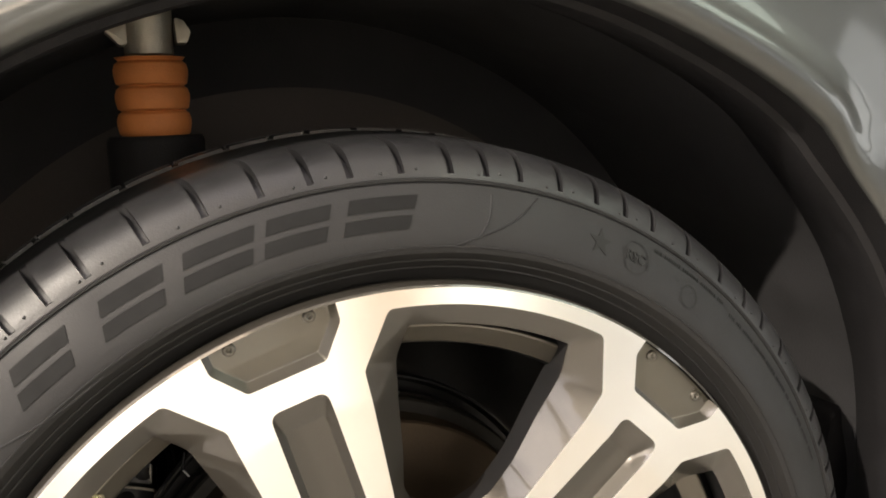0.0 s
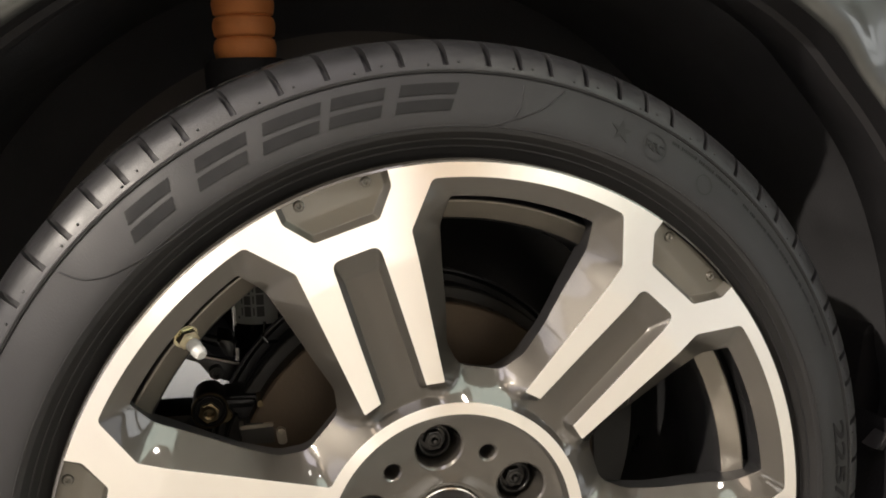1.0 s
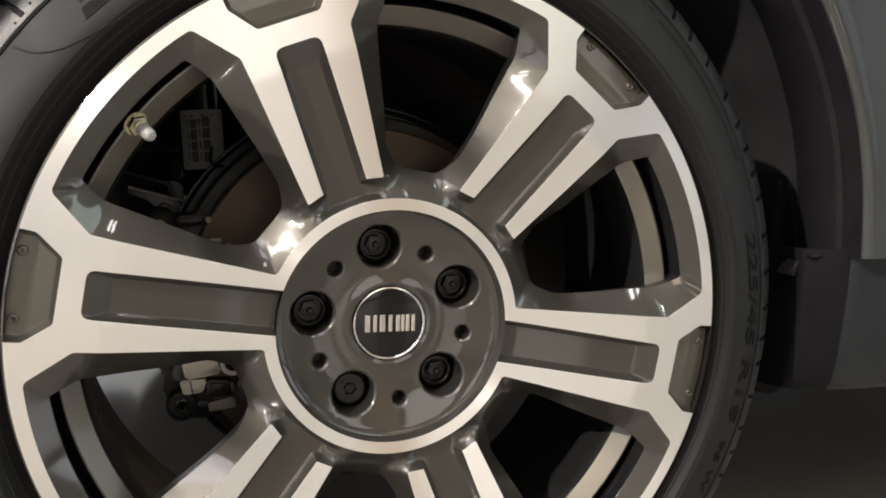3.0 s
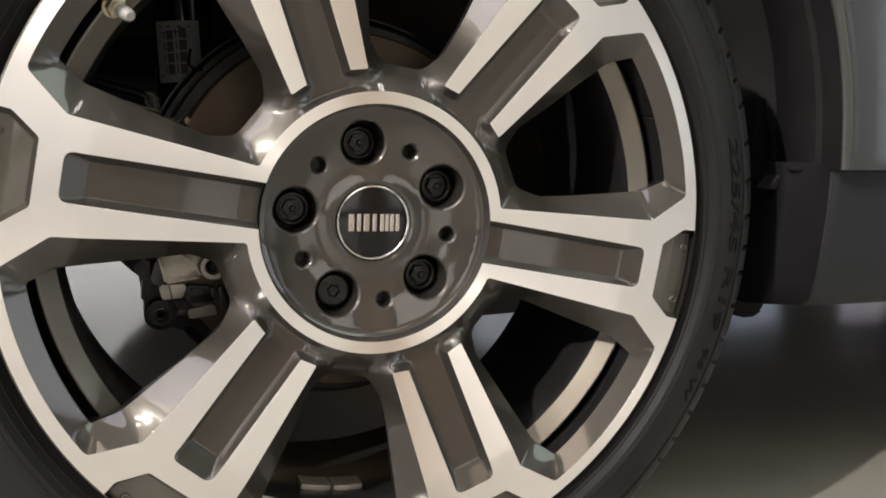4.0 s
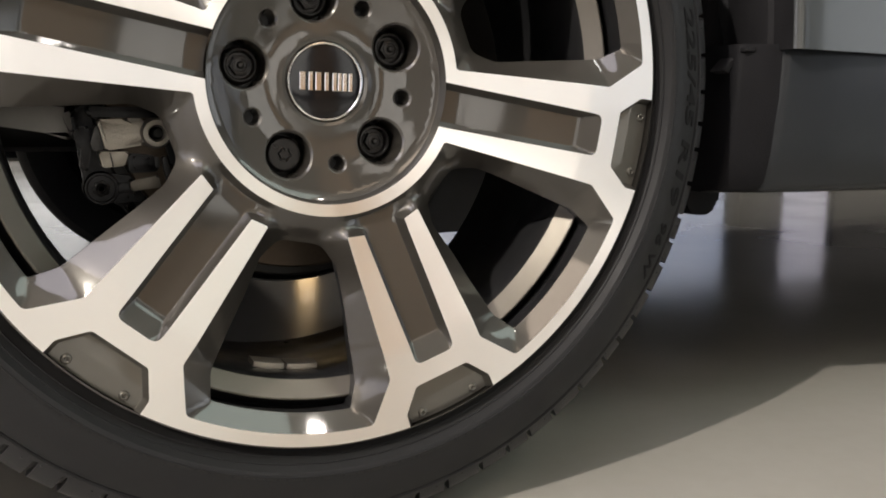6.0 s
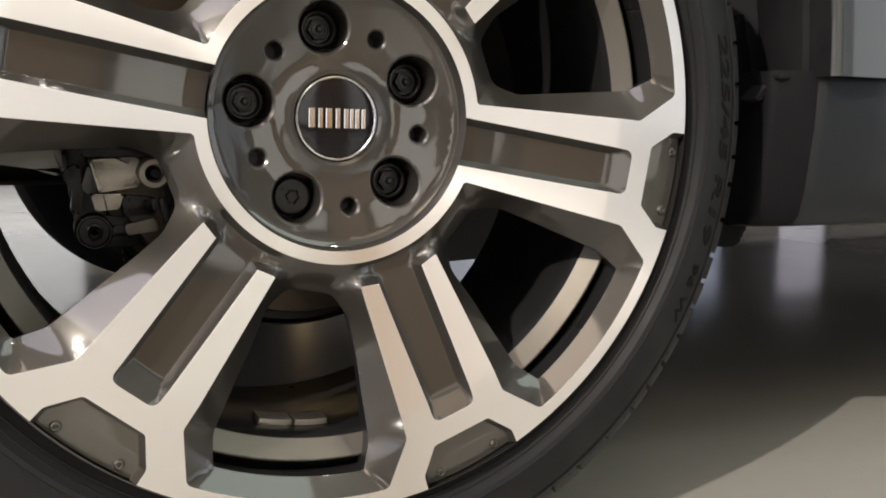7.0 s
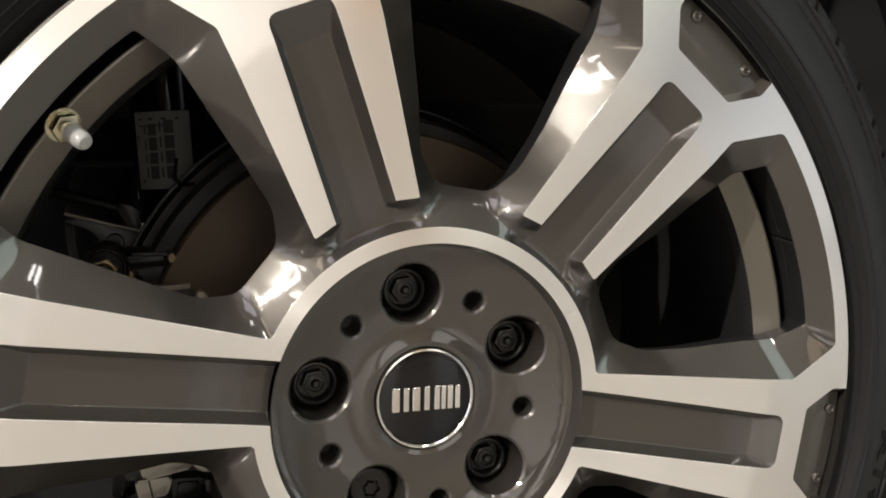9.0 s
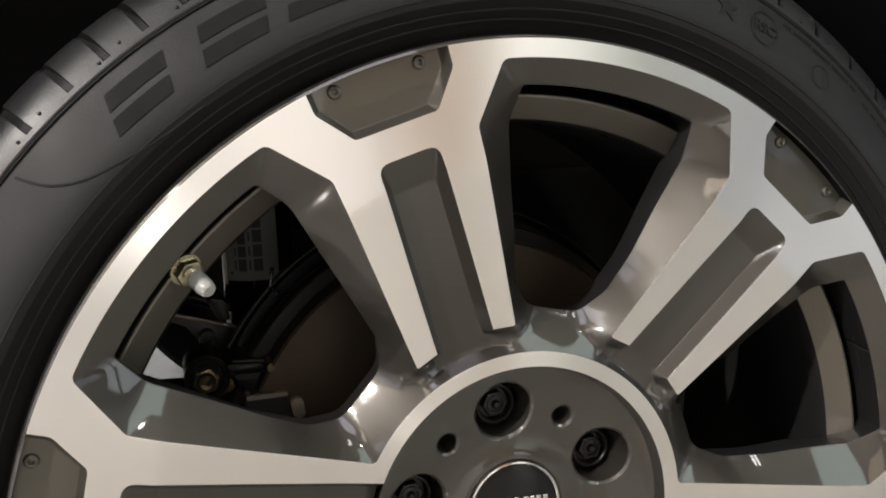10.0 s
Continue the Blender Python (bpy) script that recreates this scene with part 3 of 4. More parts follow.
# ---------------------------------------------------------------- tyre
TYRE = [  # radius, y, share of the slot's depth
    (0.2440, 0.0260, 0), (0.2455, 0.0170, 0), (0.2464, 0.0120, 0), (0.2480, 0.0100, 0), (0.2510, 0.0084, 0), (0.2560, 0.0044, 0),
    (0.2605, 0.0000, 0), (0.2628, -0.0024, 0), (0.2650, -0.0034, 0), (0.2685, -0.0034, 0), (0.2750, -0.0014, 0), (0.2820, 0.0014, 0),
    (0.2900, 0.0052, 0), (0.2955, 0.0083, 0), (0.2972, 0.0093, 0), (0.2978, 0.0107, 0), (0.2986, 0.0099, 0), (0.3006, 0.0109, 0),
    (0.3026, 0.0119, 0), (0.3038, 0.0125, 0.2), (0.3052, 0.0133, 0.8), (0.3080, 0.0150, 1), (0.3110, 0.0173, 1), (0.3142, 0.0206, 1),
    (0.3168, 0.0250, 1), (0.3186, 0.0304, 1), (0.3195, 0.0350, 0.9), (0.3203, 0.0420, 0.45), (0.3208, 0.0490, 0), (0.3214, 0.0590, 0), (0.3222, 0.0760, 0), (0.3230, 0.0960, 0), (0.3165, 0.0975, 0), (0.3165, 0.1060, 0), (0.3244, 0.1075, 0.3), (0.3244, 0.1250, 0.3), (0.3165, 0.1265, 0), (0.3165, 0.1350, 0), (0.3240, 0.1365, 0.6),
    (0.3212, 0.1720, 0.6), (0.3125, 0.1735, 0), (0.3125, 0.1810, 0), (0.3200, 0.1825, 1), (0.3110, 0.2060, 1), (0.3020, 0.2200, 0), (0.2900, 0.2300, 0), (0.2700, 0.2330, 0), (0.2500, 0.2260, 0), (0.2440, 0.2060, 0)]
PITCHES = [4.53, 3.75, 3.84, 3.89, 5.64, 5.61, 5.35, 4.71, 3.87, 5.12, 5.12, 3.87, 3.86, 4.69, 4.6, 3.9, 3.9, 5.5, 5.6, 4.7, 3.9, 4.6, 5.6]


def slot_angles():
    out, a, k = [], 148.63, 0
    while a > 148.63 - 360 + 3.0:
        out.append(a)
        a -= PITCHES[k % len(PITCHES)]
        k += 1
    return out


def tyre_mesh():
    bm = bmesh.new()
    slots = slot_angles()
    cols = []
    for k, a0 in enumerate(slots):
        a1 = slots[k + 1] if k + 1 < len(slots) else slots[0] - 360
        cols += [(a0 + 0.36, 0), (a0 + 0.345, 1), (a0 - 0.345, 1), (a0 - 0.36, 0)]
        cols += [(a0 - 0.36 + (a1 + 0.72 - a0) * q, 0) for q in (0.25, 0.5, 0.75)]
    n = len(cols)
    rings = []
    for r, y, s in TYRE:
        ring = []
        skew = 20.0 * max(0.0, y - 0.010) if r > 0.3 and y < 0.1 else 0
        for c, d in cols:
            a = radians(c + skew)
            rr = r - 0.0050 * s * d
            ring.append(bm.verts.new((rr * math.cos(a), y + 0.0015 * s * d, rr * math.sin(a))))
        rings.append(ring)
    for i, (a, b) in enumerate(zip(rings, rings[1:])):
        for k in range(n):
            l = (k + 1) % n
            f = bm.faces.new((a[k], a[l], b[l], b[k]))
            f.material_index = 1 if 1 <= i <= 6 else (2 if i >= 17 else 0)
    return bm


tyre = part("tyre", tyre_mesh(), [RUBBER, RUBBER_SMOOTH, RUBBER_TREAD], wheel, "black low-profile road tyre", angle=30)


def side_y(r):
    rr = [p[0] for p in TYRE[:19]]
    yy = [p[1] for p in TYRE[:19]]
    return float(np.interp(r, rr, yy))


def wrap(bm, radius, angle, clockwise=True, lift=0.0005):
    """Bend a flat drawing (x along the tyre, z outwards) round the sidewall."""
    for v in bm.verts:
        r = radius + v.co.z
        a = radians(angle) - v.co.x / radius * (1 if clockwise else -1)
        v.co = Vector((r * math.cos(a), side_y(r) - lift + v.co.y, r * math.sin(a)))
    return bm


def slab(poly, gap=0.003, thick=0.0006):
    """A thin raised shape with its outline in x and z, cut fine enough to bend."""
    poly = dense(poly, gap)
    lo, hi = np.min(poly, 0), np.max(poly, 0)
    marks = [(True, poly)]
    v, tris = triangulate(marks, loose_points(marks, lo, hi, gap, gap * 0.4))
    cen = np.array([v[list(t)].mean(0) for t in tris])
    ok = inside(poly, cen)
    bm = bmesh.new()
    vs = [bm.verts.new((p[0], 0, p[1])) for p in v]
    for q, t in enumerate(tris):
        if ok[q]:
            bm.faces.new([vs[i] for i in t])
    bmesh.ops.delete(bm, geom=[q for q in bm.verts if not q.link_faces], context="VERTS")
    edge = [e for e in bm.edges if e.is_boundary]
    made = bmesh.ops.extrude_edge_only(bm, edges=edge)["geom"]
    for q in made:
        if isinstance(q, bmesh.types.BMVert):
            q.co.y += thick
    return bm


def slant_bar(x0, x1, z0, z1, lean=0.45):
    return [(x0 + z0 * lean, z0), (x1 + z0 * lean, z0), (x1 + z1 * lean, z1), (x0 + z1 * lean, z1)]


# plain slanted bars stand for the maker's mark
MARK_R, MARK_A = 0.2838, 121.6
MARK = []
for x0, x1 in ((-0.108, -0.078), (-0.061, -0.029), (-0.019, 0.016), (0.022, 0.054), (0.063, 0.098)):
    MARK += [(x0, x1, 0.0015, 0.0082), (x0, x1, -0.0082, -0.0015)]
for x0, x1, z0, z1 in MARK:
    part("sidewall_mark", wrap(slab(slant_bar(x0, x1, z0, z1)), MARK_R, MARK_A), RUBBER_MARK_AND_SHADE, tyre, "smooth dark raised bar")


def text_mesh(text, size):
    cu = bpy.data.curves.new("writing", "FONT")
    cu.body, cu.size, cu.extrude, cu.resolution_u = text, size, 0.0003, 3
    cu.offset = 0.02 * size
    cu.align_x, cu.align_y = "CENTER", "CENTER"
    ob = new("writing", cu)
    me = ob.evaluated_get(bpy.context.evaluated_depsgraph_get()).to_mesh()
    bm = bmesh.new()
    bm.from_mesh(me)
    ob.evaluated_get(bpy.context.evaluated_depsgraph_get()).to_mesh_clear()
    bpy.data.objects.remove(ob)
    bpy.data.curves.remove(cu)
    for v in bm.verts:
        x, z, y = v.co
        v.co = (x, -y, z)
    return bm


def written(name, text, size, radius, angle, mat, label, width=None):
    bm = text_mesh(text, size)
    if width:
        span = max(v.co.x for v in bm.verts) - min(v.co.x for v in bm.verts)
        for v in bm.verts:
            v.co.x = v.co.x * width / span + 0.2 * v.co.z
    bmesh.ops.subdivide_edges(bm, edges=[e for e in bm.edges if e.calc_length() > 0.006], cuts=2)
    return part(name, wrap(bm, radius, angle, lift=0.0004), mat, tyre, label)


written("size_marking", "225/45 R19", 0.0170, 0.2862, 7.3, RUBBER_MARK_AND_SHADE, "raised tyre size in dark rubber", width=0.153)
written("load_marking", "96 W", 0.0125, 0.2862, -15.5, RUBBER_MARK_AND_SHADE, "raised load rating in dark rubber", width=0.045)
written("size_code", "RSC", 0.008, 0.2835, 74.2, RUBBER_SMOOTH, "small moulded letters in a ring")


def ring_bars(radius, a_from, a_to, seed):
    """A band of fine unreadable print round the sidewall."""
    rnd = random.Random(seed)
    bm = bmesh.new()
    a = a_from
    while a < a_to:
        for _ in range(rnd.randint(3, 9)):
            w_ = rnd.uniform(0.0007, 0.0014)
            h_ = rnd.choice((0.0022, 0.0022, 0.0017))
            q = []
            for dx, dz in ((0, -h_ / 2), (w_, -h_ / 2), (w_, h_ / 2), (0, h_ / 2)):
                r = radius + dz
                an = radians(a) + dx / radius
                q.append(bm.verts.new((r * math.cos(an), side_y(r) - 0.0003, r * math.sin(an))))
            bm.faces.new(q)
            a += math.degrees((w_ + 0.0005) / radius)
        a += math.degrees(0.0018 / radius)
    return bm


part("fine_print", ring_bars(0.2672, -150, 28, 3), RUBBER_PRINT, tyre, "band of fine moulded print")
part("fine_print", ring_bars(0.2930, 60, 72, 4), RUBBER_MARK_AND_SHADE, tyre, "band of fine moulded print")
part("fine_print", ring_bars(0.2905, 34, 58, 5), RUBBER_MARK_AND_SHADE, tyre, "band of fine moulded print")
star_pts = [((0.0075 if k % 2 == 0 else 0.0031) * math.sin(math.pi * k / 5), (0.0075 if k % 2 == 0 else 0.0031) * math.cos(math.pi * k / 5)) for k in range(10)]
part("star_mark", wrap(slab(star_pts, 0.002), 0.2832, 79.3), RUBBER_SMOOTH, tyre, "small moulded star")


def ring_slab(r_out, r_in, n=32):
    bm = bmesh.new()
    a = [bm.verts.new((x, 0, z)) for x, z in circle((0, 0), r_out, n)]
    b = [bm.verts.new((x, 0, z)) for x, z in circle((0, 0), r_in, n)]
    for k in range(n):
        l = (k + 1) % n
        bm.faces.new((a[k], a[l], b[l], b[k]))
    return bm


part("ring_mark", wrap(ring_slab(0.0092, 0.0084), 0.2835, 74.2), RUBBER_SMOOTH, tyre, "moulded ring")
part("ring_mark", wrap(ring_slab(0.0066, 0.0059), 0.2810, 65.4), RUBBER_SMOOTH, tyre, "moulded ring")
for r in (0.2545, 0.2588, 0.2662, 0.2996):
    part("shoulder_rib", lathe([(r - 0.0006, side_y(r) + 0.0002), (r - 0.0003, side_y(r) - 0.0006), (r + 0.0003, side_y(r) - 0.0006), (r + 0.0006, side_y(r) + 0.0002)], 180), RUBBER, tyre, "thin moulded rib")



def moulded_line(points, width=0.0007):
    """A thin raised line along (angle, radius) points of the sidewall."""
    pts, n = [], len(points)
    for i in range((n - 1) * 8 + 1):
        u = i / 8
        k = min(n - 2, int(u))
        f = u - k
        p = [Vector(points[max(0, min(n - 1, k + j))]) for j in (-1, 0, 1, 2)]
        pts.append(0.5 * (2 * p[1] + (p[2] - p[0]) * f + (2 * p[0] - 5 * p[1] + 4 * p[2] - p[3]) * f * f + (3 * p[1] - p[0] - 3 * p[2] + p[3]) * f ** 3))
    flat = [Vector((r * math.cos(radians(a)), r * math.sin(radians(a)))) for a, r in pts]
    bm = bmesh.new()
    rows = []
    for i, p in enumerate(flat):
        d = (flat[min(i + 1, len(flat) - 1)] - flat[max(i - 1, 0)]).normalized()
        side = Vector((-d.y, d.x)) * width
        y = side_y(p.length)
        rows.append([bm.verts.new((p.x + side.x * q, y - h, p.y + side.y * q)) for q, h in ((-1, -0.0002), (-0.4, 0.0005), (0.4, 0.0005), (1, -0.0002))])
    for a, b in zip(rows, rows[1:]):
        for k in range(3):
            bm.faces.new((a[k], a[k + 1], b[k + 1], b[k]))
    return bm


LINES = [
    [(97.2, 0.2669), (94.7, 0.2714), (93.4, 0.2803), (92.9, 0.2934)],
    [(96.7, 0.2671), (92.7, 0.275), (89.9, 0.2832), (87.5, 0.2956)],
    [(152.2, 0.2952), (150.9, 0.2818), (147.9, 0.2718), (141.8, 0.2645), (136.8, 0.2637)]]
for line in LINES:
    part("moulded_line", moulded_line(line), RUBBER, tyre, "thin curved moulded line")

# vent nubs between the slots
nub = None
for k, a0 in enumerate(slot_angles()):
    for da, r in ((-1.5, 0.3046), (-3.0, 0.3030)):
        if (da == -3.0) == (k % 2 == 0):
            continue
        a = radians(a0 + da)
        y = float(np.interp(r, [p[0] for p in TYRE[16:24]], [p[1] for p in TYRE[16:24]]))
        m = Matrix.Translation((r * math.cos(a), y, r * math.sin(a))) @ Matrix.Rotation(-a, 4, "Y") @ Matrix.Rotation(radians(-35), 4, "Z")
        if nub is None:
            nub = part("vent_nub", lathe([(0.0, -0.0007), (0.0006, -0.0006), (0.0008, -0.0001), (0.0009, 0.0004)], 10), RUBBER_TREAD, tyre, m=m)
        else:
            share(nub, tyre, m)

# ---------------------------------------------------------------- car body
ARCH_X, ARCH_Z = 0.010, 0.340
ARCH_A = [4, 8, 20, 35, 47, 49.5, 52.5, 57, 66, 75, 95, 115, 121, 135]
ARCH_RAD = [0.3850, 0.3865, 0.3945, 0.4012, 0.4018, 0.4028, 0.4056, 0.4052, 0.4020, 0.4020, 0.4012, 0.4032, 0.4038, 0.4080]
car = thing("car", pose(0, 0, 0), "grey car body round the wheel, parked indoors", "car")


def arch_path():
    """Centre line of the wheel arch from the rear foot over the top to the front foot, with its outward direction."""
    out = []
    for a in np.linspace(205, 4.15, 91):
        c, s = math.cos(radians(a)), math.sin(radians(a))
        r = float(np.interp(a, ARCH_A, ARCH_RAD))
        out.append(((ARCH_X + r * c, ARCH_Z + r * s * 0.985), (c, s * max(0.0, min(1.0, (a - 5.2) / 30)))))
    return out


def sweep(path, profile):
    bm = bmesh.new()
    rows = [[bm.verts.new((x + nx * n, y, z + nz * n)) for n, y in profile] for (x, z), (nx, nz) in path]
    for a, b in zip(rows, rows[1:]):
        for k in range(len(profile) - 1):
            bm.faces.new((a[k], b[k], b[k + 1], a[k + 1]))
    return bm


FLARE = [(0.001, 0.034), (0.0, 0.010), (0.0, 0.006), (0.001, 0.002), (0.004, -0.001), (0.009, -0.0028), (0.015, -0.0022), (0.021, 0.001), (0.028, 0.005), (0.040, 0.008), (0.08, 0.010), (0.13, 0.014), (0.30, 0.034), (0.6, 0.08)]
DOOR = [(0.002, 0.040), (0.0010, 0.016), (0.0008, 0.011), (0.0014, 0.009), (0.003, 0.0075), (0.006, 0.0065), (0.010, 0.0061), (0.015, 0.006), (0.022, 0.0062), (0.04, 0.007), (0.08, 0.009), (0.13, 0.0115), (0.30, 0.024), (0.6, 0.07)]
ARCH_EDGE = arch_path()


def quarter_mesh():
    """The panel round the arch: a rolled flare over the top that fades into a flat edge towards the sill."""
    bm = bmesh.new()
    rows = []
    for (x, z), (nx, nz) in ARCH_EDGE:
        a = math.degrees(math.atan2(z - ARCH_Z, x - ARCH_X))
        a = a + 360 if a < -90 else a
        w_ = min(1.0, max(0.0, (a - 46) / 8))
        w_ = w_ * w_ * (3 - 2 * w_)
        rows.append([bm.verts.new((x + nx * (n1 * w_ + n0 * (1 - w_)), y1 * w_ + y0 * (1 - w_), z + nz * (n1 * w_ + n0 * (1 - w_)))) for (n1, y1), (n0, y0) in zip(FLARE, DOOR)])
    for a, b in zip(rows, rows[1:]):
        for k in range(len(FLARE) - 1):
            f = bm.faces.new((a[k], b[k], b[k + 1], a[k + 1]))
            # the inner return is black, standing in for its shade towards the wheel
            f.material_index = 1 if k < 2 else 0
    return bm


part("quarter_panel", quarter_mesh(), [BODY_PAINT, PLASTIC_BLACK], car, "grey painted panel with a flared wheel arch")

# lip return in black plastic just inside the arch
RETURN = [(0.030, 0.12), (0.006, 0.095), (-0.002, 0.060), (-0.004, 0.042), (-0.003, 0.036), (0.0012, 0.033)]
part("arch_trim", sweep(ARCH_EDGE, RETURN), PLASTIC_BLACK, car, "black plastic edge trim of the arch")

# sill corner below the seam
def sill_mesh():
    bm = bmesh.new()
    rows = []
    prof = [(0.0, 0.110), (0.0, 0.048), (0.0015, 0.0425), (0.005, 0.0390), (0.034, 0.0262), (0.038, 0.0246), (0.043, 0.0238), (0.088, 0.0200), (0.093, 0.0196), (0.098, 0.0194), (0.6, 0.017), (2.9, 0.017)]
    for z, tuck in ((0.3725, 0.0), (0.365, -0.0015), (0.33, -0.001), (0.28, 0.004), (0.255, 0.009), (0.247, 0.016), (0.2445, 0.03), (0.2445, 0.30)):
        rows.append([bm.verts.new((0.3640 + (0.3725 - z) * -0.02 + x, y + tuck, z + 0.00 * x)) for x, y in prof])
    for a, b in zip(rows, rows[1:]):
        for k in range(len(prof) - 1):
            bm.faces.new((a[k], a[k + 1], b[k + 1], b[k]))
    return bm


# the corner beside the arch is coloured black for the shade it stands in
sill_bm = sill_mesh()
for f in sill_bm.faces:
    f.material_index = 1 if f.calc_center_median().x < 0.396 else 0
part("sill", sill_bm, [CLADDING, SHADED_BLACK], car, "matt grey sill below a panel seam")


part("seam_clip", box((0.012, 0.008, 0.004), (0.371, 0.037, 0.3675), 0.0015), PLASTIC_BLACK, car, "small black clip at the panel seam")
part("liner_tab", prism([(0.352, 0.3500), (0.3600, 0.3580), (0.3690, 0.3660), (0.3660, 0.3560), (0.3600, 0.3480)], 0.046, 0.062, 0.002), PLASTIC_BLACK, car, "scuffed black liner tab")


def liner_mesh():
    bm = bmesh.new()
    rows = []
    for y in (0.075, 0.12, 0.20, 0.30, 0.36, 0.37):
        row = []
        for a in np.linspace(205, -12, 60):
            r = 0.412 + 0.006 * (0.5 + 0.5 * math.sin(a * 0.42)) * (1 if 0.1 < y < 0.36 else 0) - (0.06 if y > 0.36 else 0)
            row.append(bm.verts.new((ARCH_X + r * math.cos(radians(a)), y, ARCH_Z + 0.985 * r * math.sin(radians(a)))))
        rows.append(row)
    for a, b in zip(rows, rows[1:]):
        for k in range(len(a) - 1):
            bm.faces.new((a[k], a[k + 1], b[k + 1], b[k]))
    return bm


def well_wall():
    """Inner wall of the wheel well, down to the height of the axle."""
    bm = bmesh.new()
    rim_ = [bm.verts.new((ARCH_X + 0.354 * math.cos(radians(a)), 0.372, ARCH_Z + 0.985 * 0.354 * math.sin(radians(a)))) for a in np.linspace(165, 15, 40)]
    mid_ = [bm.verts.new((ARCH_X + 0.26 * math.cos(radians(a)), 0.384, ARCH_Z + 0.10 + 0.16 * math.sin(radians(a)))) for a in np.linspace(165, 15, 40)]
    for k in range(39):
        bm.faces.new((rim_[k], rim_[k + 1], mid_[k + 1], mid_[k]))
    bm.faces.new(mid_)
    return bm


part("inner_wall", well_wall(), WELL, car, "dull brown-black inner wall of the wheel well")
part("wheel_liner", liner_mesh(), LINER, car, "black felt wheel-arch liner")
# the shade of the well is put into the flap's black
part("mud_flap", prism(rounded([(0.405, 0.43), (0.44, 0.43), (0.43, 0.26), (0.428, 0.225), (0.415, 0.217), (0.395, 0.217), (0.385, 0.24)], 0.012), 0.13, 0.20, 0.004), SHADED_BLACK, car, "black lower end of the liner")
part("rear_floor", box((0.72, 1.30, 0.06), (-0.32, 1.06, 0.47), 0.02), PLASTIC_BLACK, car, "black underside behind the axle")
part("underbody", box((3.5, 1.30, 0.06), (1.82, 1.06, 0.258), 0.02), PLASTIC_BLACK, car, "black underbody panels")
# added corner that cuts off light and view on the far side
part("bumper_corner", box((0.50, 0.12, 0.42), (-0.47, 1.72, 0.42), 0.03), CLADDING, car, "added grey bumper corner, closes the far side to light")
# unseen door, added to stop ceiling light under the car; colour darkened as shade
part("unseen_door", box((2.45, 0.07, 0.62), (2.10, 0.100, 0.69), 0.012), SHADED_PAINT, car, "unseen door in shaded body paint, keeps ceiling light from under the car")
# unseen bumper and shell, added to block lamp light round the wheel
part("rear_bumper", box((0.10, 1.7, 0.60), (-0.72, 0.9, 0.57), 0.04), CLADDING, car, "unseen grey rear bumper, blocks light under the car")
part("body_shell", prism(rounded([(-0.66, 0.78), (-0.74, 0.95), (-0.60, 1.36), (-0.38, 1.45), (1.30, 1.47), (2.25, 1.04), (3.30, 0.94), (3.54, 0.78)], 0.12, 6), 0.09, 1.71, 0.03), BODY_PAINT, car, "unseen grey upper body, a plain volume that blocks light")

# ---------------------------------------------------------------- brake and suspension
disc = thing("brake_disc", pose(0, 0, AXLE_Z), "plain iron brake disc behind the wheel", "brake disc")
part("disc_ring", lathe([(0.085, 0.1025), (0.1370, 0.1025), (0.1385, 0.1040), (0.1390, 0.1240), (0.085, 0.1240)], 96), RUST, disc, "iron friction ring")
part("disc_edge", lathe([(0.085, 0.122), (0.1465, 0.122), (0.148, 0.1235), (0.148, 0.130), (0.146, 0.1315), (0.146, 0.136), (0.148, 0.1375), (0.148, 0.144), (0.085, 0.145)], 96), DARK_IRON, disc, "dark inner friction ring")
part("disc_hat", lathe([(0.0, 0.074), (0.078, 0.074), (0.084, 0.0765), (0.087, 0.082), (0.088, 0.104)], 96), RUST, disc, "iron disc hat")
part("dust_shield", lathe([(0.060, 0.154), (0.152, 0.154), (0.1545, 0.152), (0.1555, 0.148), (0.157, 0.148), (0.157, 0.156), (0.06, 0.158)], 96), STEEL_BLACK, disc, "black dust shield")

caliper = thing("brake_caliper", pose(0, 0, AXLE_Z), "cast alloy brake caliper with black bracket", "brake caliper")


def plate(name, outline, y0, y1, mat, label="", corner=0.003, bevel=0.0015):
    """A casting of the caliper, drawn in x and height above the floor."""
    return part(name, prism(rounded([(x, z - AXLE_Z) for x, z in outline], corner, 4), y0, y1, bevel), mat, caliper, label, angle=40)


def capsule(c, r, x_end, z0, z1):
    """Outline of a bar with a round eye at its rear end."""
    eye = [(c[0] + r * math.cos(radians(a)), c[1] + r * math.sin(radians(a))) for a in range(60, 301, 15)]
    return eye + [(x_end, z0), (x_end, z1)]


plate("carrier", [(-0.160, 0.308), (-0.148, 0.316), (-0.100, 0.316), (-0.084, 0.302), (-0.080, 0.268), (-0.092, 0.246), (-0.128, 0.240), (-0.152, 0.252)], 0.124, 0.150, CAST_BLACK, "black cast caliper carrier", 0.006, 0.003)
plate("carrier_beam", [(-0.152, 0.3115), (-0.102, 0.3125), (-0.0925, 0.303), (-0.088, 0.289), (-0.0895, 0.270), (-0.0955, 0.270), (-0.0985, 0.286), (-0.1035, 0.3045), (-0.148, 0.3045)], 0.098, 0.140, CAST_BLACK, "glossy black beam of the carrier", 0.003, 0.0025)
plate("carrier_lug", [(-0.160, 0.291), (-0.156, 0.2975), (-0.149, 0.299), (-0.1475, 0.281), (-0.150, 0.267), (-0.1555, 0.268), (-0.154, 0.284)], 0.104, 0.140, CAST_BLACK, "black lug of the carrier", 0.002, 0.002)
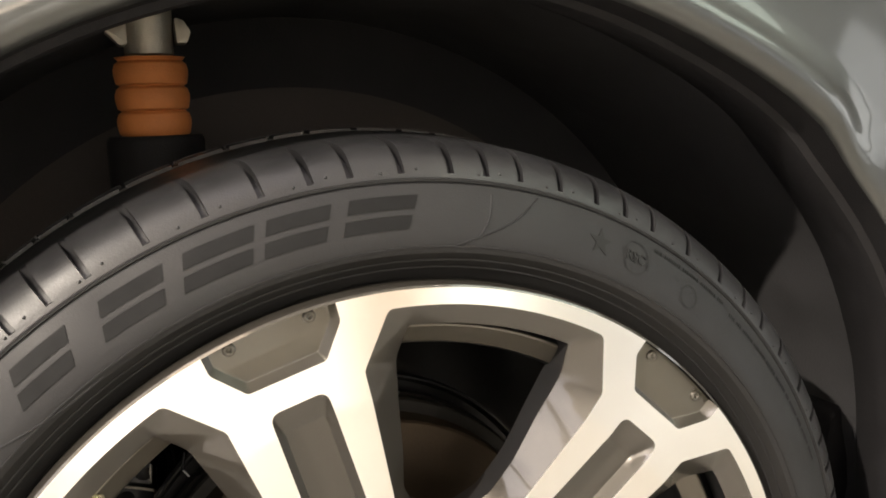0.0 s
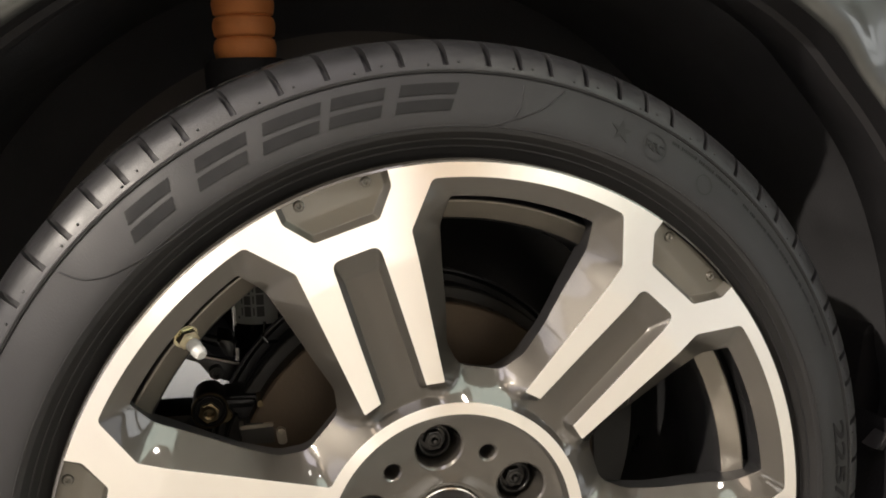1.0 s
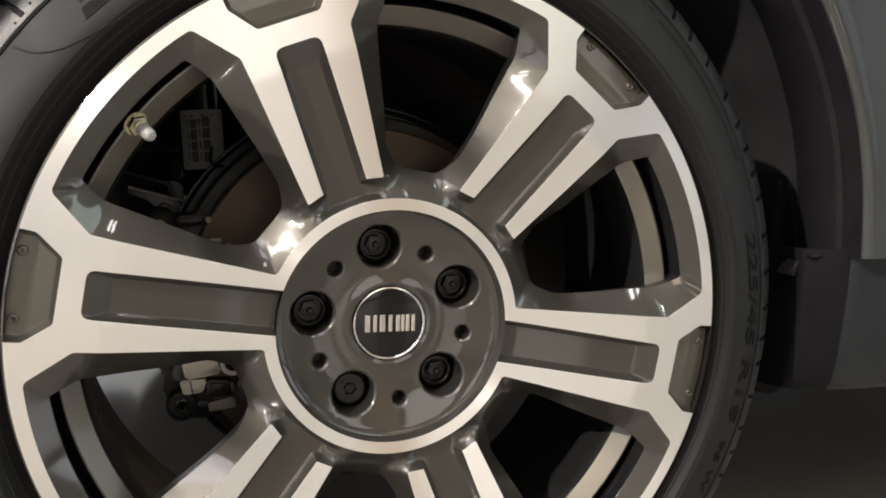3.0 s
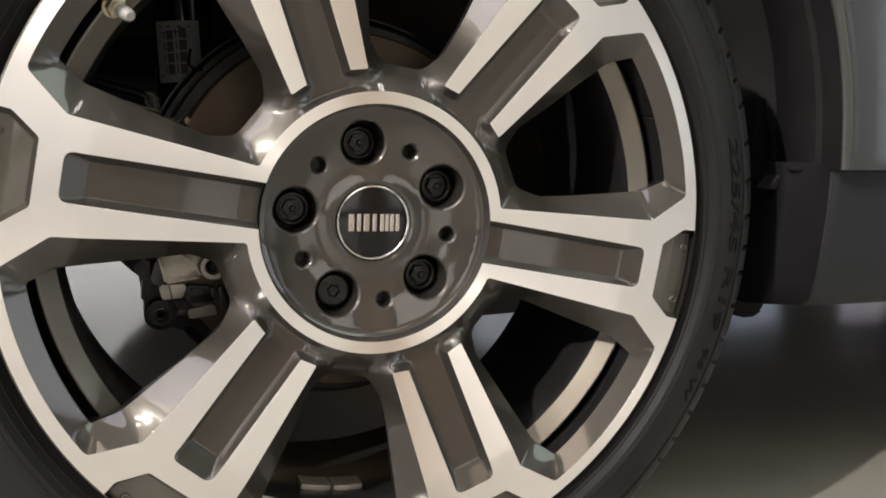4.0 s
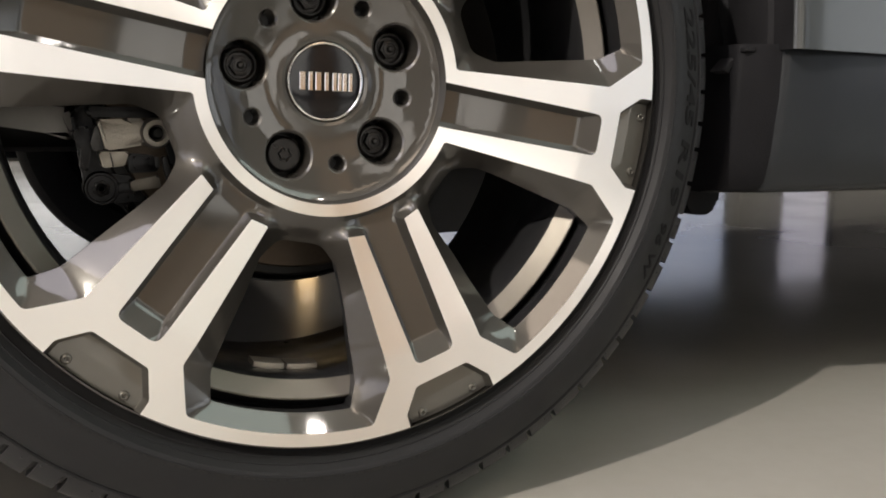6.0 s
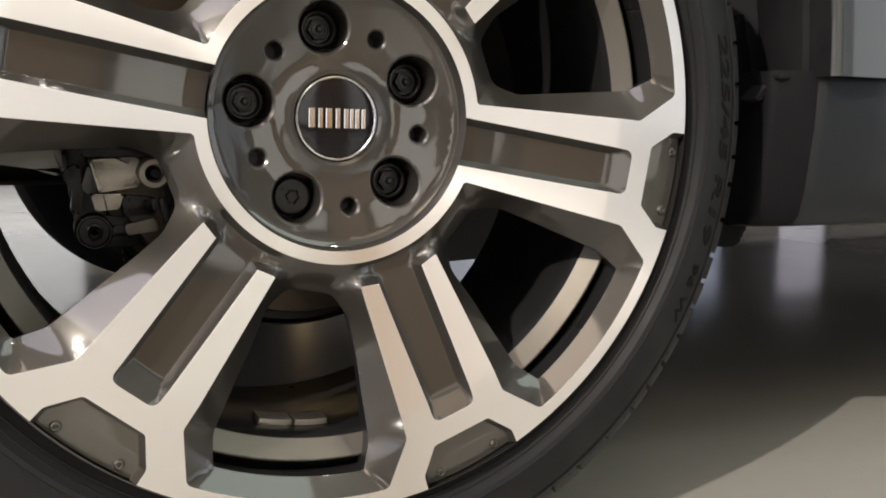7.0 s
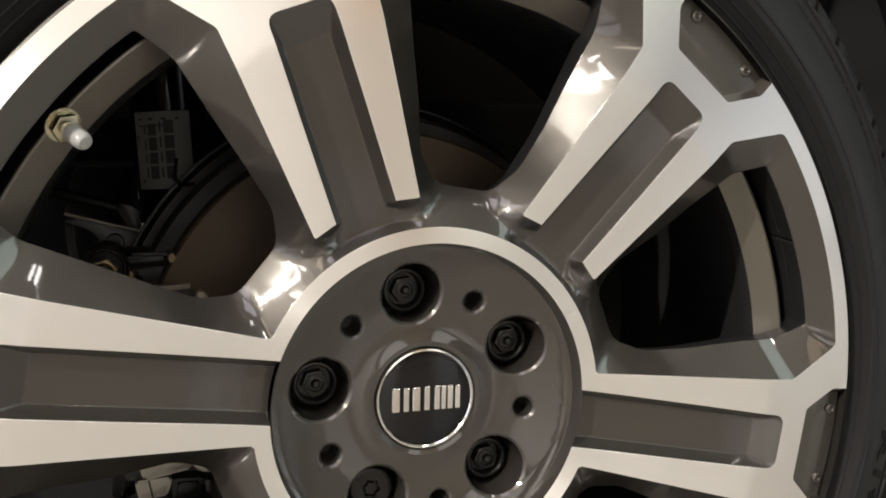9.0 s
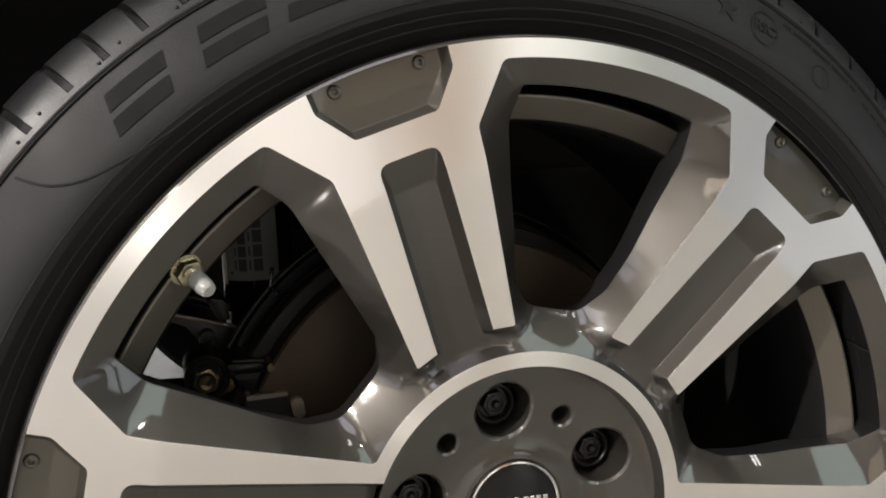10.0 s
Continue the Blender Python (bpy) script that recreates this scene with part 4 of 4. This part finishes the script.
plate("caliper_housing", [(-0.1440, 0.3030), (-0.1280, 0.3035), (-0.1215, 0.3000), (-0.1165, 0.2940), (-0.1132, 0.2858), (-0.1388, 0.2818)], 0.087, 0.150, CAST, "rough cast alloy housing", 0.002, 0.0022)
plate("housing_flank", [(-0.1485, 0.2870), (-0.1442, 0.3010), (-0.1395, 0.2822), (-0.1470, 0.2812)], 0.0905, 0.150, GREY_ALLOY, "darker flank of the housing", 0.001, 0.001)
plate("housing_shoulder", [(-0.1265, 0.3040), (-0.1150, 0.3040), (-0.1105, 0.2985), (-0.1115, 0.2870), (-0.1145, 0.2880), (-0.1200, 0.2980)], 0.0905, 0.150, CAST, "rough cast shoulder", 0.0012, 0.001)
plate("housing_cap", [(-0.1435, 0.2810), (-0.1235, 0.2812), (-0.1268, 0.2712), (-0.1412, 0.2700)], 0.090, 0.150, CAST, "cast alloy block", 0.0015)
plate("housing_rib", [(-0.1366, 0.2806), (-0.1356, 0.2806), (-0.1338, 0.2708), (-0.1348, 0.2708)], 0.0893, 0.10, GREY_ALLOY, "", 0.0003, 0.0003)
boss = lathe([(0.0048, 0.098), (0.0050, 0.084), (0.0060, 0.082), (0.0090, 0.082), (0.0102, 0.084), (0.0107, 0.090), (0.0107, 0.14)], 32)
part("bolt_boss", boss, CAST, caliper, "round cast boss", m=pose(-0.1055, 0, 0.2940 - AXLE_Z))
part("boss_bolt", lathe([(0.0, 0.088), (0.0030, 0.088), (0.0046, 0.0895), (0.0048, 0.11)], 24), CAST_BLACK, caliper, "black bolt in the boss", m=pose(-0.1040, 0, 0.2940 - AXLE_Z))
plate("spring_clip", [(-0.1245, 0.2800), (-0.1075, 0.2785), (-0.1040, 0.2750), (-0.1045, 0.2670), (-0.1240, 0.2660)], 0.091, 0.140, CAST_BLACK, "black spring clip", 0.002, 0.0015)
plate("clip_tongue", [(-0.1215, 0.2780), (-0.1100, 0.2770), (-0.1095, 0.2700), (-0.1210, 0.2690)], 0.0885, 0.10, CAST_BLACK, "", 0.0015, 0.001)
plate("clip_tab", [(-0.1070, 0.2772), (-0.1040, 0.2772), (-0.1035, 0.2700), (-0.1062, 0.2700)], 0.0895, 0.10, GREY_ALLOY, "dull alloy tab", 0.0006, 0.0005)
plate("clip_leg", [(-0.1018, 0.2768), (-0.0980, 0.2775), (-0.0950, 0.2640), (-0.0985, 0.2595)], 0.0945, 0.11, GREY_ALLOY, "dull alloy leg of the clip", 0.001, 0.0008)
plate("pad_back", [(-0.1232, 0.2600), (-0.1040, 0.2642), (-0.1018, 0.2555), (-0.1222, 0.2530)], 0.098, 0.140, CAST_DULL, "worn alloy pad back", 0.0012)
plate("bracket", capsule((-0.1415, 0.2540), 0.0122, -0.0985, 0.2440, 0.2615), 0.1165, 0.150, CAST_BLACK, "black caliper bracket with a round eye", 0.0005, 0.002)
plate("bracket_rib", [(-0.1300, 0.2580), (-0.1000, 0.2560), (-0.1000, 0.2520), (-0.1300, 0.2500)], 0.1140, 0.13, CAST_BLACK, "", 0.0015, 0.001)
guide = lathe([(0.0122, 0.15), (0.0122, 0.1155), (0.0112, 0.1140), (0.0100, 0.1140), (0.0092, 0.1160), (0.0, 0.1160)], 36)
GUIDE = part("guide_boot", guide, CAST_BLACK, caliper, "black rubber boot of the guide pin", m=pose(-0.1415, 0, 0.2540 - AXLE_Z))
pin_bm = join_bm(lathe([(0.0, 0.1140), (0.0019, 0.1140), (0.0022, 0.1118), (0.0036, 0.1112), (0.0043, 0.1122), (0.0044, 0.1165)], 24), prism(hex_ring(0.0062), 0.1140, 0.117, 0.0005))
part("guide_bolt", pin_bm, BOLT_BLACK, caliper, "dark steel guide bolt with a socket", m=pose(-0.1415, 0, 0.2540 - AXLE_Z))
share(GUIDE, caliper, pose(-0.1545, -0.004, 0.3930 - AXLE_Z))
part("guide_bolt", join_bm(lathe([(0.0, 0.1140), (0.0019, 0.1140), (0.0022, 0.1108), (0.0040, 0.1100), (0.0052, 0.1115), (0.0053, 0.1165)], 24), prism(hex_ring(0.0075), 0.1125, 0.117, 0.0005)), BRONZE, caliper, "yellow plated guide bolt", m=pose(-0.1550, -0.004, 0.3915 - AXLE_Z))
part("boot_rim", lathe([(0.0118, 0.114), (0.0122, 0.1125), (0.0128, 0.1130), (0.0128, 0.117)], 36), BRONZE, caliper, "thin yellow plated rim", m=pose(-0.1545, -0.004, 0.3930 - AXLE_Z))
plate("upper_lug", [(-0.1530, 0.4005), (-0.1470, 0.3970), (-0.1385, 0.3885), (-0.1400, 0.3830), (-0.1530, 0.3835), (-0.1610, 0.3870)], 0.1125, 0.145, BRONZE, "yellow plated lug", 0.003, 0.002)
plate("upper_arm", [(-0.1480, 0.4010), (-0.1060, 0.4000), (-0.1000, 0.3930), (-0.0960, 0.3600), (-0.1300, 0.3600), (-0.1340, 0.3830)], 0.1165, 0.150, CAST_BLACK, "black cast arm", 0.004, 0.003)
plate("upper_ridge", [(-0.1460, 0.3995), (-0.1215, 0.3990), (-0.1240, 0.3935), (-0.1420, 0.3930)], 0.1120, 0.13, CAST_BLACK, "", 0.002, 0.0015)
plate("upper_pad", [(-0.1350, 0.3825), (-0.1290, 0.3850), (-0.1110, 0.3842), (-0.1100, 0.3700), (-0.1320, 0.3700)], 0.100, 0.125, GREY_ALLOY, "dull alloy pad back", 0.0015)
plate("pad_edge", [(-0.1345, 0.3838), (-0.1110, 0.3848), (-0.1112, 0.3825), (-0.1335, 0.3812)], 0.0985, 0.11, CAST, "bright worn edge", 0.0006, 0.0006)
plate("pad_tab", [(-0.1220, 0.4015), (-0.1180, 0.4015), (-0.1180, 0.3965), (-0.1220, 0.3965)], 0.100, 0.12, BRONZE, "", 0.001)
plate("pad_pin", [(-0.1095, 0.3790), (-0.1060, 0.3812), (-0.1025, 0.3795), (-0.1010, 0.3690), (-0.1075, 0.3690)], 0.098, 0.13, CAST, "", 0.002)


def rod(a, b, r, n=16, ends=True):
    a, b = Vector(a), Vector(b)
    bm = lathe([(0, 0), (r, 0), (r, (b - a).length), (0, (b - a).length)] if ends else [(r, 0), (r, (b - a).length)], n)
    bmesh.ops.transform(bm, matrix=Matrix.Translation(a) @ (b - a).to_track_quat("Y", "Z").to_matrix().to_4x4(), verts=bm.verts)
    return bm


damper = thing("shock_absorber", pose(-0.0885, 0.235, 0, 0, -3.0, 0), "rear shock absorber with an orange foam bump stop", "shock absorber")
UP = Matrix.Rotation(radians(90), 4, "X")


def upright(profile, n=40):
    bm = lathe(profile, n)
    bmesh.ops.transform(bm, matrix=UP, verts=bm.verts)
    return bm


part("damper_tube", upright([(0.0, 0.36), (0.0235, 0.36), (0.0245, 0.365), (0.0245, 0.606), (0.0, 0.606)]), BLACK_GLOSS, damper, "shiny black damper tube")
part("damper_collar", upright([(0.0, 0.604), (0.0325, 0.604), (0.033, 0.608), (0.033, 0.643), (0.031, 0.6465), (0.0, 0.6465)]), PLASTIC_BLACK, damper, "black plastic collar")
bump_profile = [(0.010, 0.6466), (0.0225, 0.6466)]
for k in range(3):
    z = 0.6480 + 0.0170 * k
    bump_profile += [(0.0238, z), (0.0250, z + 0.006), (0.0250, z + 0.0095), (0.0238, z + 0.0135), (0.0212, z + 0.0155)]
bump_profile += [(0.0235, 0.700), (0.010, 0.701)]
part("bump_stop", upright(bump_profile), ORANGE, damper, "ribbed orange foam bump stop")
part("top_mount", join_bm(
    upright([(0.012, 0.701), (0.0163, 0.702), (0.0168, 0.735), (0.022, 0.76), (0.030, 0.80), (0, 0.80)], 24),
    prism(rounded([(-0.033, 0.7215), (-0.014, 0.727), (-0.014, 0.7085), (-0.019, 0.7075)], 0.0015, 3), -0.012, 0.010, 0.001),
    prism(rounded([(0.017, 0.727), (0.0235, 0.724), (0.028, 0.7165), (0.025, 0.709), (0.018, 0.7085)], 0.002, 3), -0.010, 0.010, 0.001)), CAST, damper, "pale metal top mount")
label_bm = bmesh.new()
row = []
for a in np.linspace(-152, -62, 11):
    row.append([label_bm.verts.new((0.0250 * math.cos(radians(a)), 0.0250 * math.sin(radians(a)), z)) for z in (0.432, 0.482)])
for a, b in zip(row, row[1:]):
    label_bm.faces.new((a[0], b[0], b[1], a[1]))
paper = part("paper_label", label_bm, PAPER, damper, "white printed label")
rnd = random.Random(5)
PRINT = [(0.4765, 0.0016, -142, -80), (0.4725, 0.0010, -142, -96), (0.4365, 0.0020, -143, -138), (0.4640, 0.0030, -148, -144)]
for c0, c1 in ((-126, -113), (-102, -88)):
    z = 0.4385
    while z < 0.468:
        h = rnd.choice((0.0062, 0.0074, 0.0085))
        PRINT.append((z, h, c0, c1))
        PRINT.append((z + 0.001, h - 0.002, c0 - 7, c0 - 4))
        z += h + 0.0013
for z, h, c0, c1 in PRINT:
    bmk = bmesh.new()
    cols = [(0.0252 * math.cos(radians(c0 + (c1 - c0) * i / 3)), 0.0252 * math.sin(radians(c0 + (c1 - c0) * i / 3))) for i in range(4)]
    vv = [[bmk.verts.new((x, y, zz)) for zz in (z, z + h)] for x, y in cols]
    for a, b in zip(vv, vv[1:]):
        bmk.faces.new((a[0], b[0], b[1], a[1]))
    part("print_bar", bmk, INK, paper)
arm = thing("suspension_arm", pose(0, 0, 0), "black steel suspension arm behind the wheel", "suspension arm")
part("lower_link", prism(rounded([(-0.330, 0.330), (-0.160, 0.3120), (-0.1545, 0.2930), (-0.1600, 0.2865), (-0.1780, 0.2925), (-0.330, 0.316)], 0.004), 0.196, 0.222, 0.006), LINK_ALLOY, arm, "grey metal control link")
part("knuckle", prism(rounded([(-0.115, 0.41), (-0.06, 0.45), (0.06, 0.44), (0.10, 0.33), (0.05, 0.235), (-0.06, 0.23), (-0.12, 0.30)], 0.02), 0.162, 0.205, 0.008), STEEL_BLACK, arm, "cast knuckle")
SPRING_SEAT = rounded([(-0.178, 0.4175), (-0.165, 0.4140), (-0.132, 0.4050), (-0.1305, 0.3875), (-0.144, 0.3915), (-0.156, 0.3975), (-0.163, 0.4065), (-0.178, 0.4115)], 0.0015, 3)
part("link_bracket", prism(SPRING_SEAT, 0.190, 0.196, 0.001), GREY_ALLOY, arm, "dull alloy bracket plate")
part("bracket_flange", rod((-0.178, 0.186, 0.4178), (-0.132, 0.186, 0.4052), 0.0011, 10), CAST, arm, "bright edge of the bracket")
part("bracket_flange", rod((-0.1315, 0.186, 0.4052), (-0.1302, 0.186, 0.3875), 0.0011, 10), CAST, arm, "bright edge of the bracket")
part("bracket_boss", lathe([(0.0, 0.184), (0.0022, 0.184), (0.0028, 0.181), (0.0050, 0.181), (0.0056, 0.184), (0.0056, 0.192)], 24), GREY_ALLOY, arm, "round boss with a dark bore", m=pose(-0.1500, 0, 0.3995))
part("link_block", prism(rounded([(-0.150, 0.4225), (-0.1375, 0.4205), (-0.1330, 0.4065), (-0.1425, 0.4085)], 0.002), 0.200, 0.245, 0.002), GREY_ALLOY, arm, "dull alloy block")
part("upper_link", rod((-0.230, 0.215, 0.4420), (-0.134, 0.205, 0.4155), 0.0042, 14), STEEL_BLACK, arm, "black link rod")
part("sensor_cable", join_bm(rod((-0.1150, 0.128, 0.4520), (-0.1165, 0.126, 0.4410), 0.0011, 8), rod((-0.1165, 0.126, 0.4410), (-0.1130, 0.125, 0.4372), 0.0011, 8), rod((-0.1130, 0.125, 0.4372), (-0.1060, 0.127, 0.4375), 0.0011, 8)), BLACK_GLOSS, arm, "thin glossy black cable")
part("hanging_wire", rod((-0.1230, 0.150, 0.2440), (-0.1215, 0.150, 0.2290), 0.0005, 8), CAST, arm, "thin bright wire end")
part("trailing_arm", box((0.42, 0.06, 0.062), (-0.27, 0.31, 0.306), 0.015), STEEL_BLACK, arm, "black trailing arm")
part("spring_arm", prism(rounded([(-0.06, 0.235), (-0.03, 0.150), (0.10, 0.146), (0.20, 0.176), (0.52, 0.186), (0.52, 0.50), (-0.02, 0.50)], 0.012), 0.38, 0.45, 0.008), STEEL_BLACK, arm, "pressed steel arm")
part("axle_shaft", rod((0, 0.19, 0.33), (0, 0.9, 0.34), 0.018), STEEL_BLACK, arm)

far_wheel = thing("far_wheel", pose(0.045, 1.33, 0.305), "black tyre of the opposite rear wheel", "car wheel")
# darker rubber than the near tyre's: the shade under the car is in the colour
part("tyre", lathe([(0.20, 0.03), (0.215, 0.01), (0.25, 0.0), (0.28, 0.008), (0.293, 0.03), (0.300, 0.07), (0.300, 0.16), (0.292, 0.20), (0.26, 0.225), (0.2, 0.22)], 96), RUBBER_MARK_AND_SHADE, far_wheel)
part("wheel_disc", lathe([(0.0, 0.06), (0.14, 0.06), (0.15, 0.04), (0.205, 0.05), (0.205, 0.2), (0.0, 0.2)], 64), STEEL_BLACK, far_wheel, "black inner side of the wheel")

# ---------------------------------------------------------------- showroom


def plane(name, corners, mat, thick, label, category):
    bm = bmesh.new()
    c = [Vector(p) for p in corners]
    nrm = (c[1] - c[0]).cross(c[3] - c[0]).normalized()
    a = [bm.verts.new(p) for p in c]
    b = [bm.verts.new(p - nrm * thick) for p in c]
    bm.faces.new(a)
    bm.faces.new(b[::-1])
    for k in range(4):
        bm.faces.new((a[k], b[k], b[(k + 1) % 4], a[(k + 1) % 4]))
    return tagged(mesh_object(name, bm, mat, False), label, category, kind="structure")


X0, X1, Y0, Y1, TOP = -6.0, 8.0, -6.5, 8.5, 3.6
plane("floor", [(X0, Y0, 0.0055), (X1, Y0, 0.0055), (X1, Y1, 0.0055), (X0, Y1, 0.0055)], FLOOR_MAT, 0.1, "polished beige-grey showroom floor", "floor")
plane("wall_south", [(X0, Y0, 0), (X0, Y0, TOP), (X1, Y0, TOP), (X1, Y0, 0)], WALL_DARK, 0.15, "dark painted wall", "wall")
plane("wall_north", [(X0, Y1, 0), (X1, Y1, 0), (X1, Y1, TOP), (X0, Y1, TOP)], WALL_DARK, 0.15, "dark painted wall", "wall")
plane("wall_west", [(X0, Y0, 0), (X0, Y1, 0), (X0, Y1, TOP), (X0, Y0, TOP)], WALL_WHITE, 0.15, "pale painted wall", "wall")
plane("wall_east", [(X1, Y0, 0), (X1, Y0, TOP), (X1, Y1, TOP), (X1, Y1, 0)], WALL_DARK, 0.15, "dark painted wall", "wall")
plane("ceiling", [(X0, Y0, TOP), (X0, Y1, TOP), (X1, Y1, TOP), (X1, Y0, TOP)], CEILING_MAT, 0.15, "pale painted ceiling", "ceiling")


def ceiling_light(x, y, sx, sy, panel=PANEL_WARM):
    t = thing("ceiling_light", pose(x, y, TOP - 0.03), "flat rectangular ceiling light, switched on", "ceiling light", "ceiling lights")
    part("frame", box((sx + 0.06, sy + 0.06, 0.04), (0, 0, 0.008), 0.008), CAST, t)
    part("diffuser", box((sx, sy, 0.012), (0, 0, -0.012), 0.003, 1), panel, t)
    return t


for s_ in (-0.16, 0.16):
    ceiling_light(-3.6, -2.8 + s_, 0.8, 0.13, PANEL_SMALL)
for s_ in (-0.07, 0.07):
    ceiling_light(1.1, -1.15 + s_, 0.42, 0.06, PANEL_SMALL)
ceiling_light(3.5, -2.9, 3.6, 2.2, PANEL_SOFT)
# unseen tan glow, added to tint the upper spoke strips
ceiling_light(0.9, -5.2, 1.4, 1.4, PANEL_TAN)
ceiling_light(-0.5, -1.5, 1.3, 1.3, PANEL_LILAC)
ceiling_light(-2.6, -0.7, 2.2, 1.6, PANEL_LILAC)
ceiling_light(-1.9, -4.0, 1.7, 1.4, PANEL_ROSE)
for x, y in ((-2.6, 5.6), (1.8, 5.4), (4.8, 5.2)):
    ceiling_light(x, y - 0.16, 0.8, 0.13)
    ceiling_light(x, y + 0.16, 0.8, 0.13)


def window(name, x, z, w_, h_, y, turn=0.0, pane=PANEL_COOL):
    t = tagged(place_empty(name, pose(x, y, z, 0, 0, turn)), "tall bright window pane in a dark frame", "window", kind="structure")
    part("pane", box((w_, 0.02, h_), (0, 0, 0), 0.002, 1), pane, t)
    for s in (-1, 1):
        part("frame_bar", box((0.05, 0.06, h_ + 0.1), (s * (w_ / 2 + 0.025), 0, 0), 0.004, 1), PLASTIC_BLACK, t)
        part("frame_bar", box((w_, 0.06, 0.05), (0, 0, s * (h_ / 2 + 0.025)), 0.004, 1), PLASTIC_BLACK, t)


for k, (x, w_) in enumerate(((-0.9, 1.9), (4.1, 1.3), (7.05, 1.3))):
    window(f"window_{k + 1}", x, 1.35, w_, 2.0, Y1 - 0.04, 0, PANEL_COOL if k else PANEL_NORTH)
for k, (y, w_) in enumerate(((7.35, 0.7), (5.6, 0.9))):
    window(f"window_{k + 13}", X1 - 0.04, 1.35, w_, 2.0, y, 90, PANEL_DUSK)
# unseen panes on the east, west and south walls, added for reflections and fill
for k, y in enumerate((-5.2, -3.1)):
    window(f"window_{k + 15}", X1 - 0.04, 1.55, 1.8, 2.8, y, 90, PANEL_EAST)
for k, y in enumerate((-5.3, -3.2, -1.1, 1.0)):
    window(f"window_{k + 4}", X0 + 0.04, 1.55, 1.9, 2.8, y, 90, PANEL_WEST)
for k, (x, w_) in enumerate(((-2.1, 1.1), (0.35, 1.6), (2.95, 1.0), (5.8, 1.7))):
    window(f"window_{k + 8}", x, 1.55, w_, 2.8, Y0 + 0.04, 0, PANEL_COOL if k == 3 else PANEL_SOUTH)
# unseen brown block, added as a reflector for the tan spoke strips
column = tagged(mesh_object("column", box((0.90, 0.3, TOP - 0.01), (1.80, Y0 + 0.16, TOP / 2 + 0.004), 0.02), WALL_BROWN), "brown block added for the tan reflection in the spokes", "column", kind="structure")
pillar = thing("pillar_lamp", pose(1.95, 7.6, 0.0055), "tall amber glowing pillar lamp on the floor", "floor lamp")
part("base", box((0.3, 0.3, 0.05), (0, 0, 0.025), 0.01), PLASTIC_BLACK, pillar)
part("shade", box((0.15, 0.12, 1.0), (0, 0, 0.82), 0.02), PANEL_AMBER, pillar)
part("stem", box((0.05, 0.05, 0.28), (0, 0, 0.18), 0.004), PLASTIC_BLACK, pillar)

area_lamp("spot_lamp", (-4.15, -2.45, 3.45), (0.2, -0.2, 0.1), (0.07, 0.07), 285, WARM)
area_lamp("spot_lamp", (1.4, -2.3, 3.45), (0.6, -0.4, 0.1), (0.14, 0.14), 7, WARM)
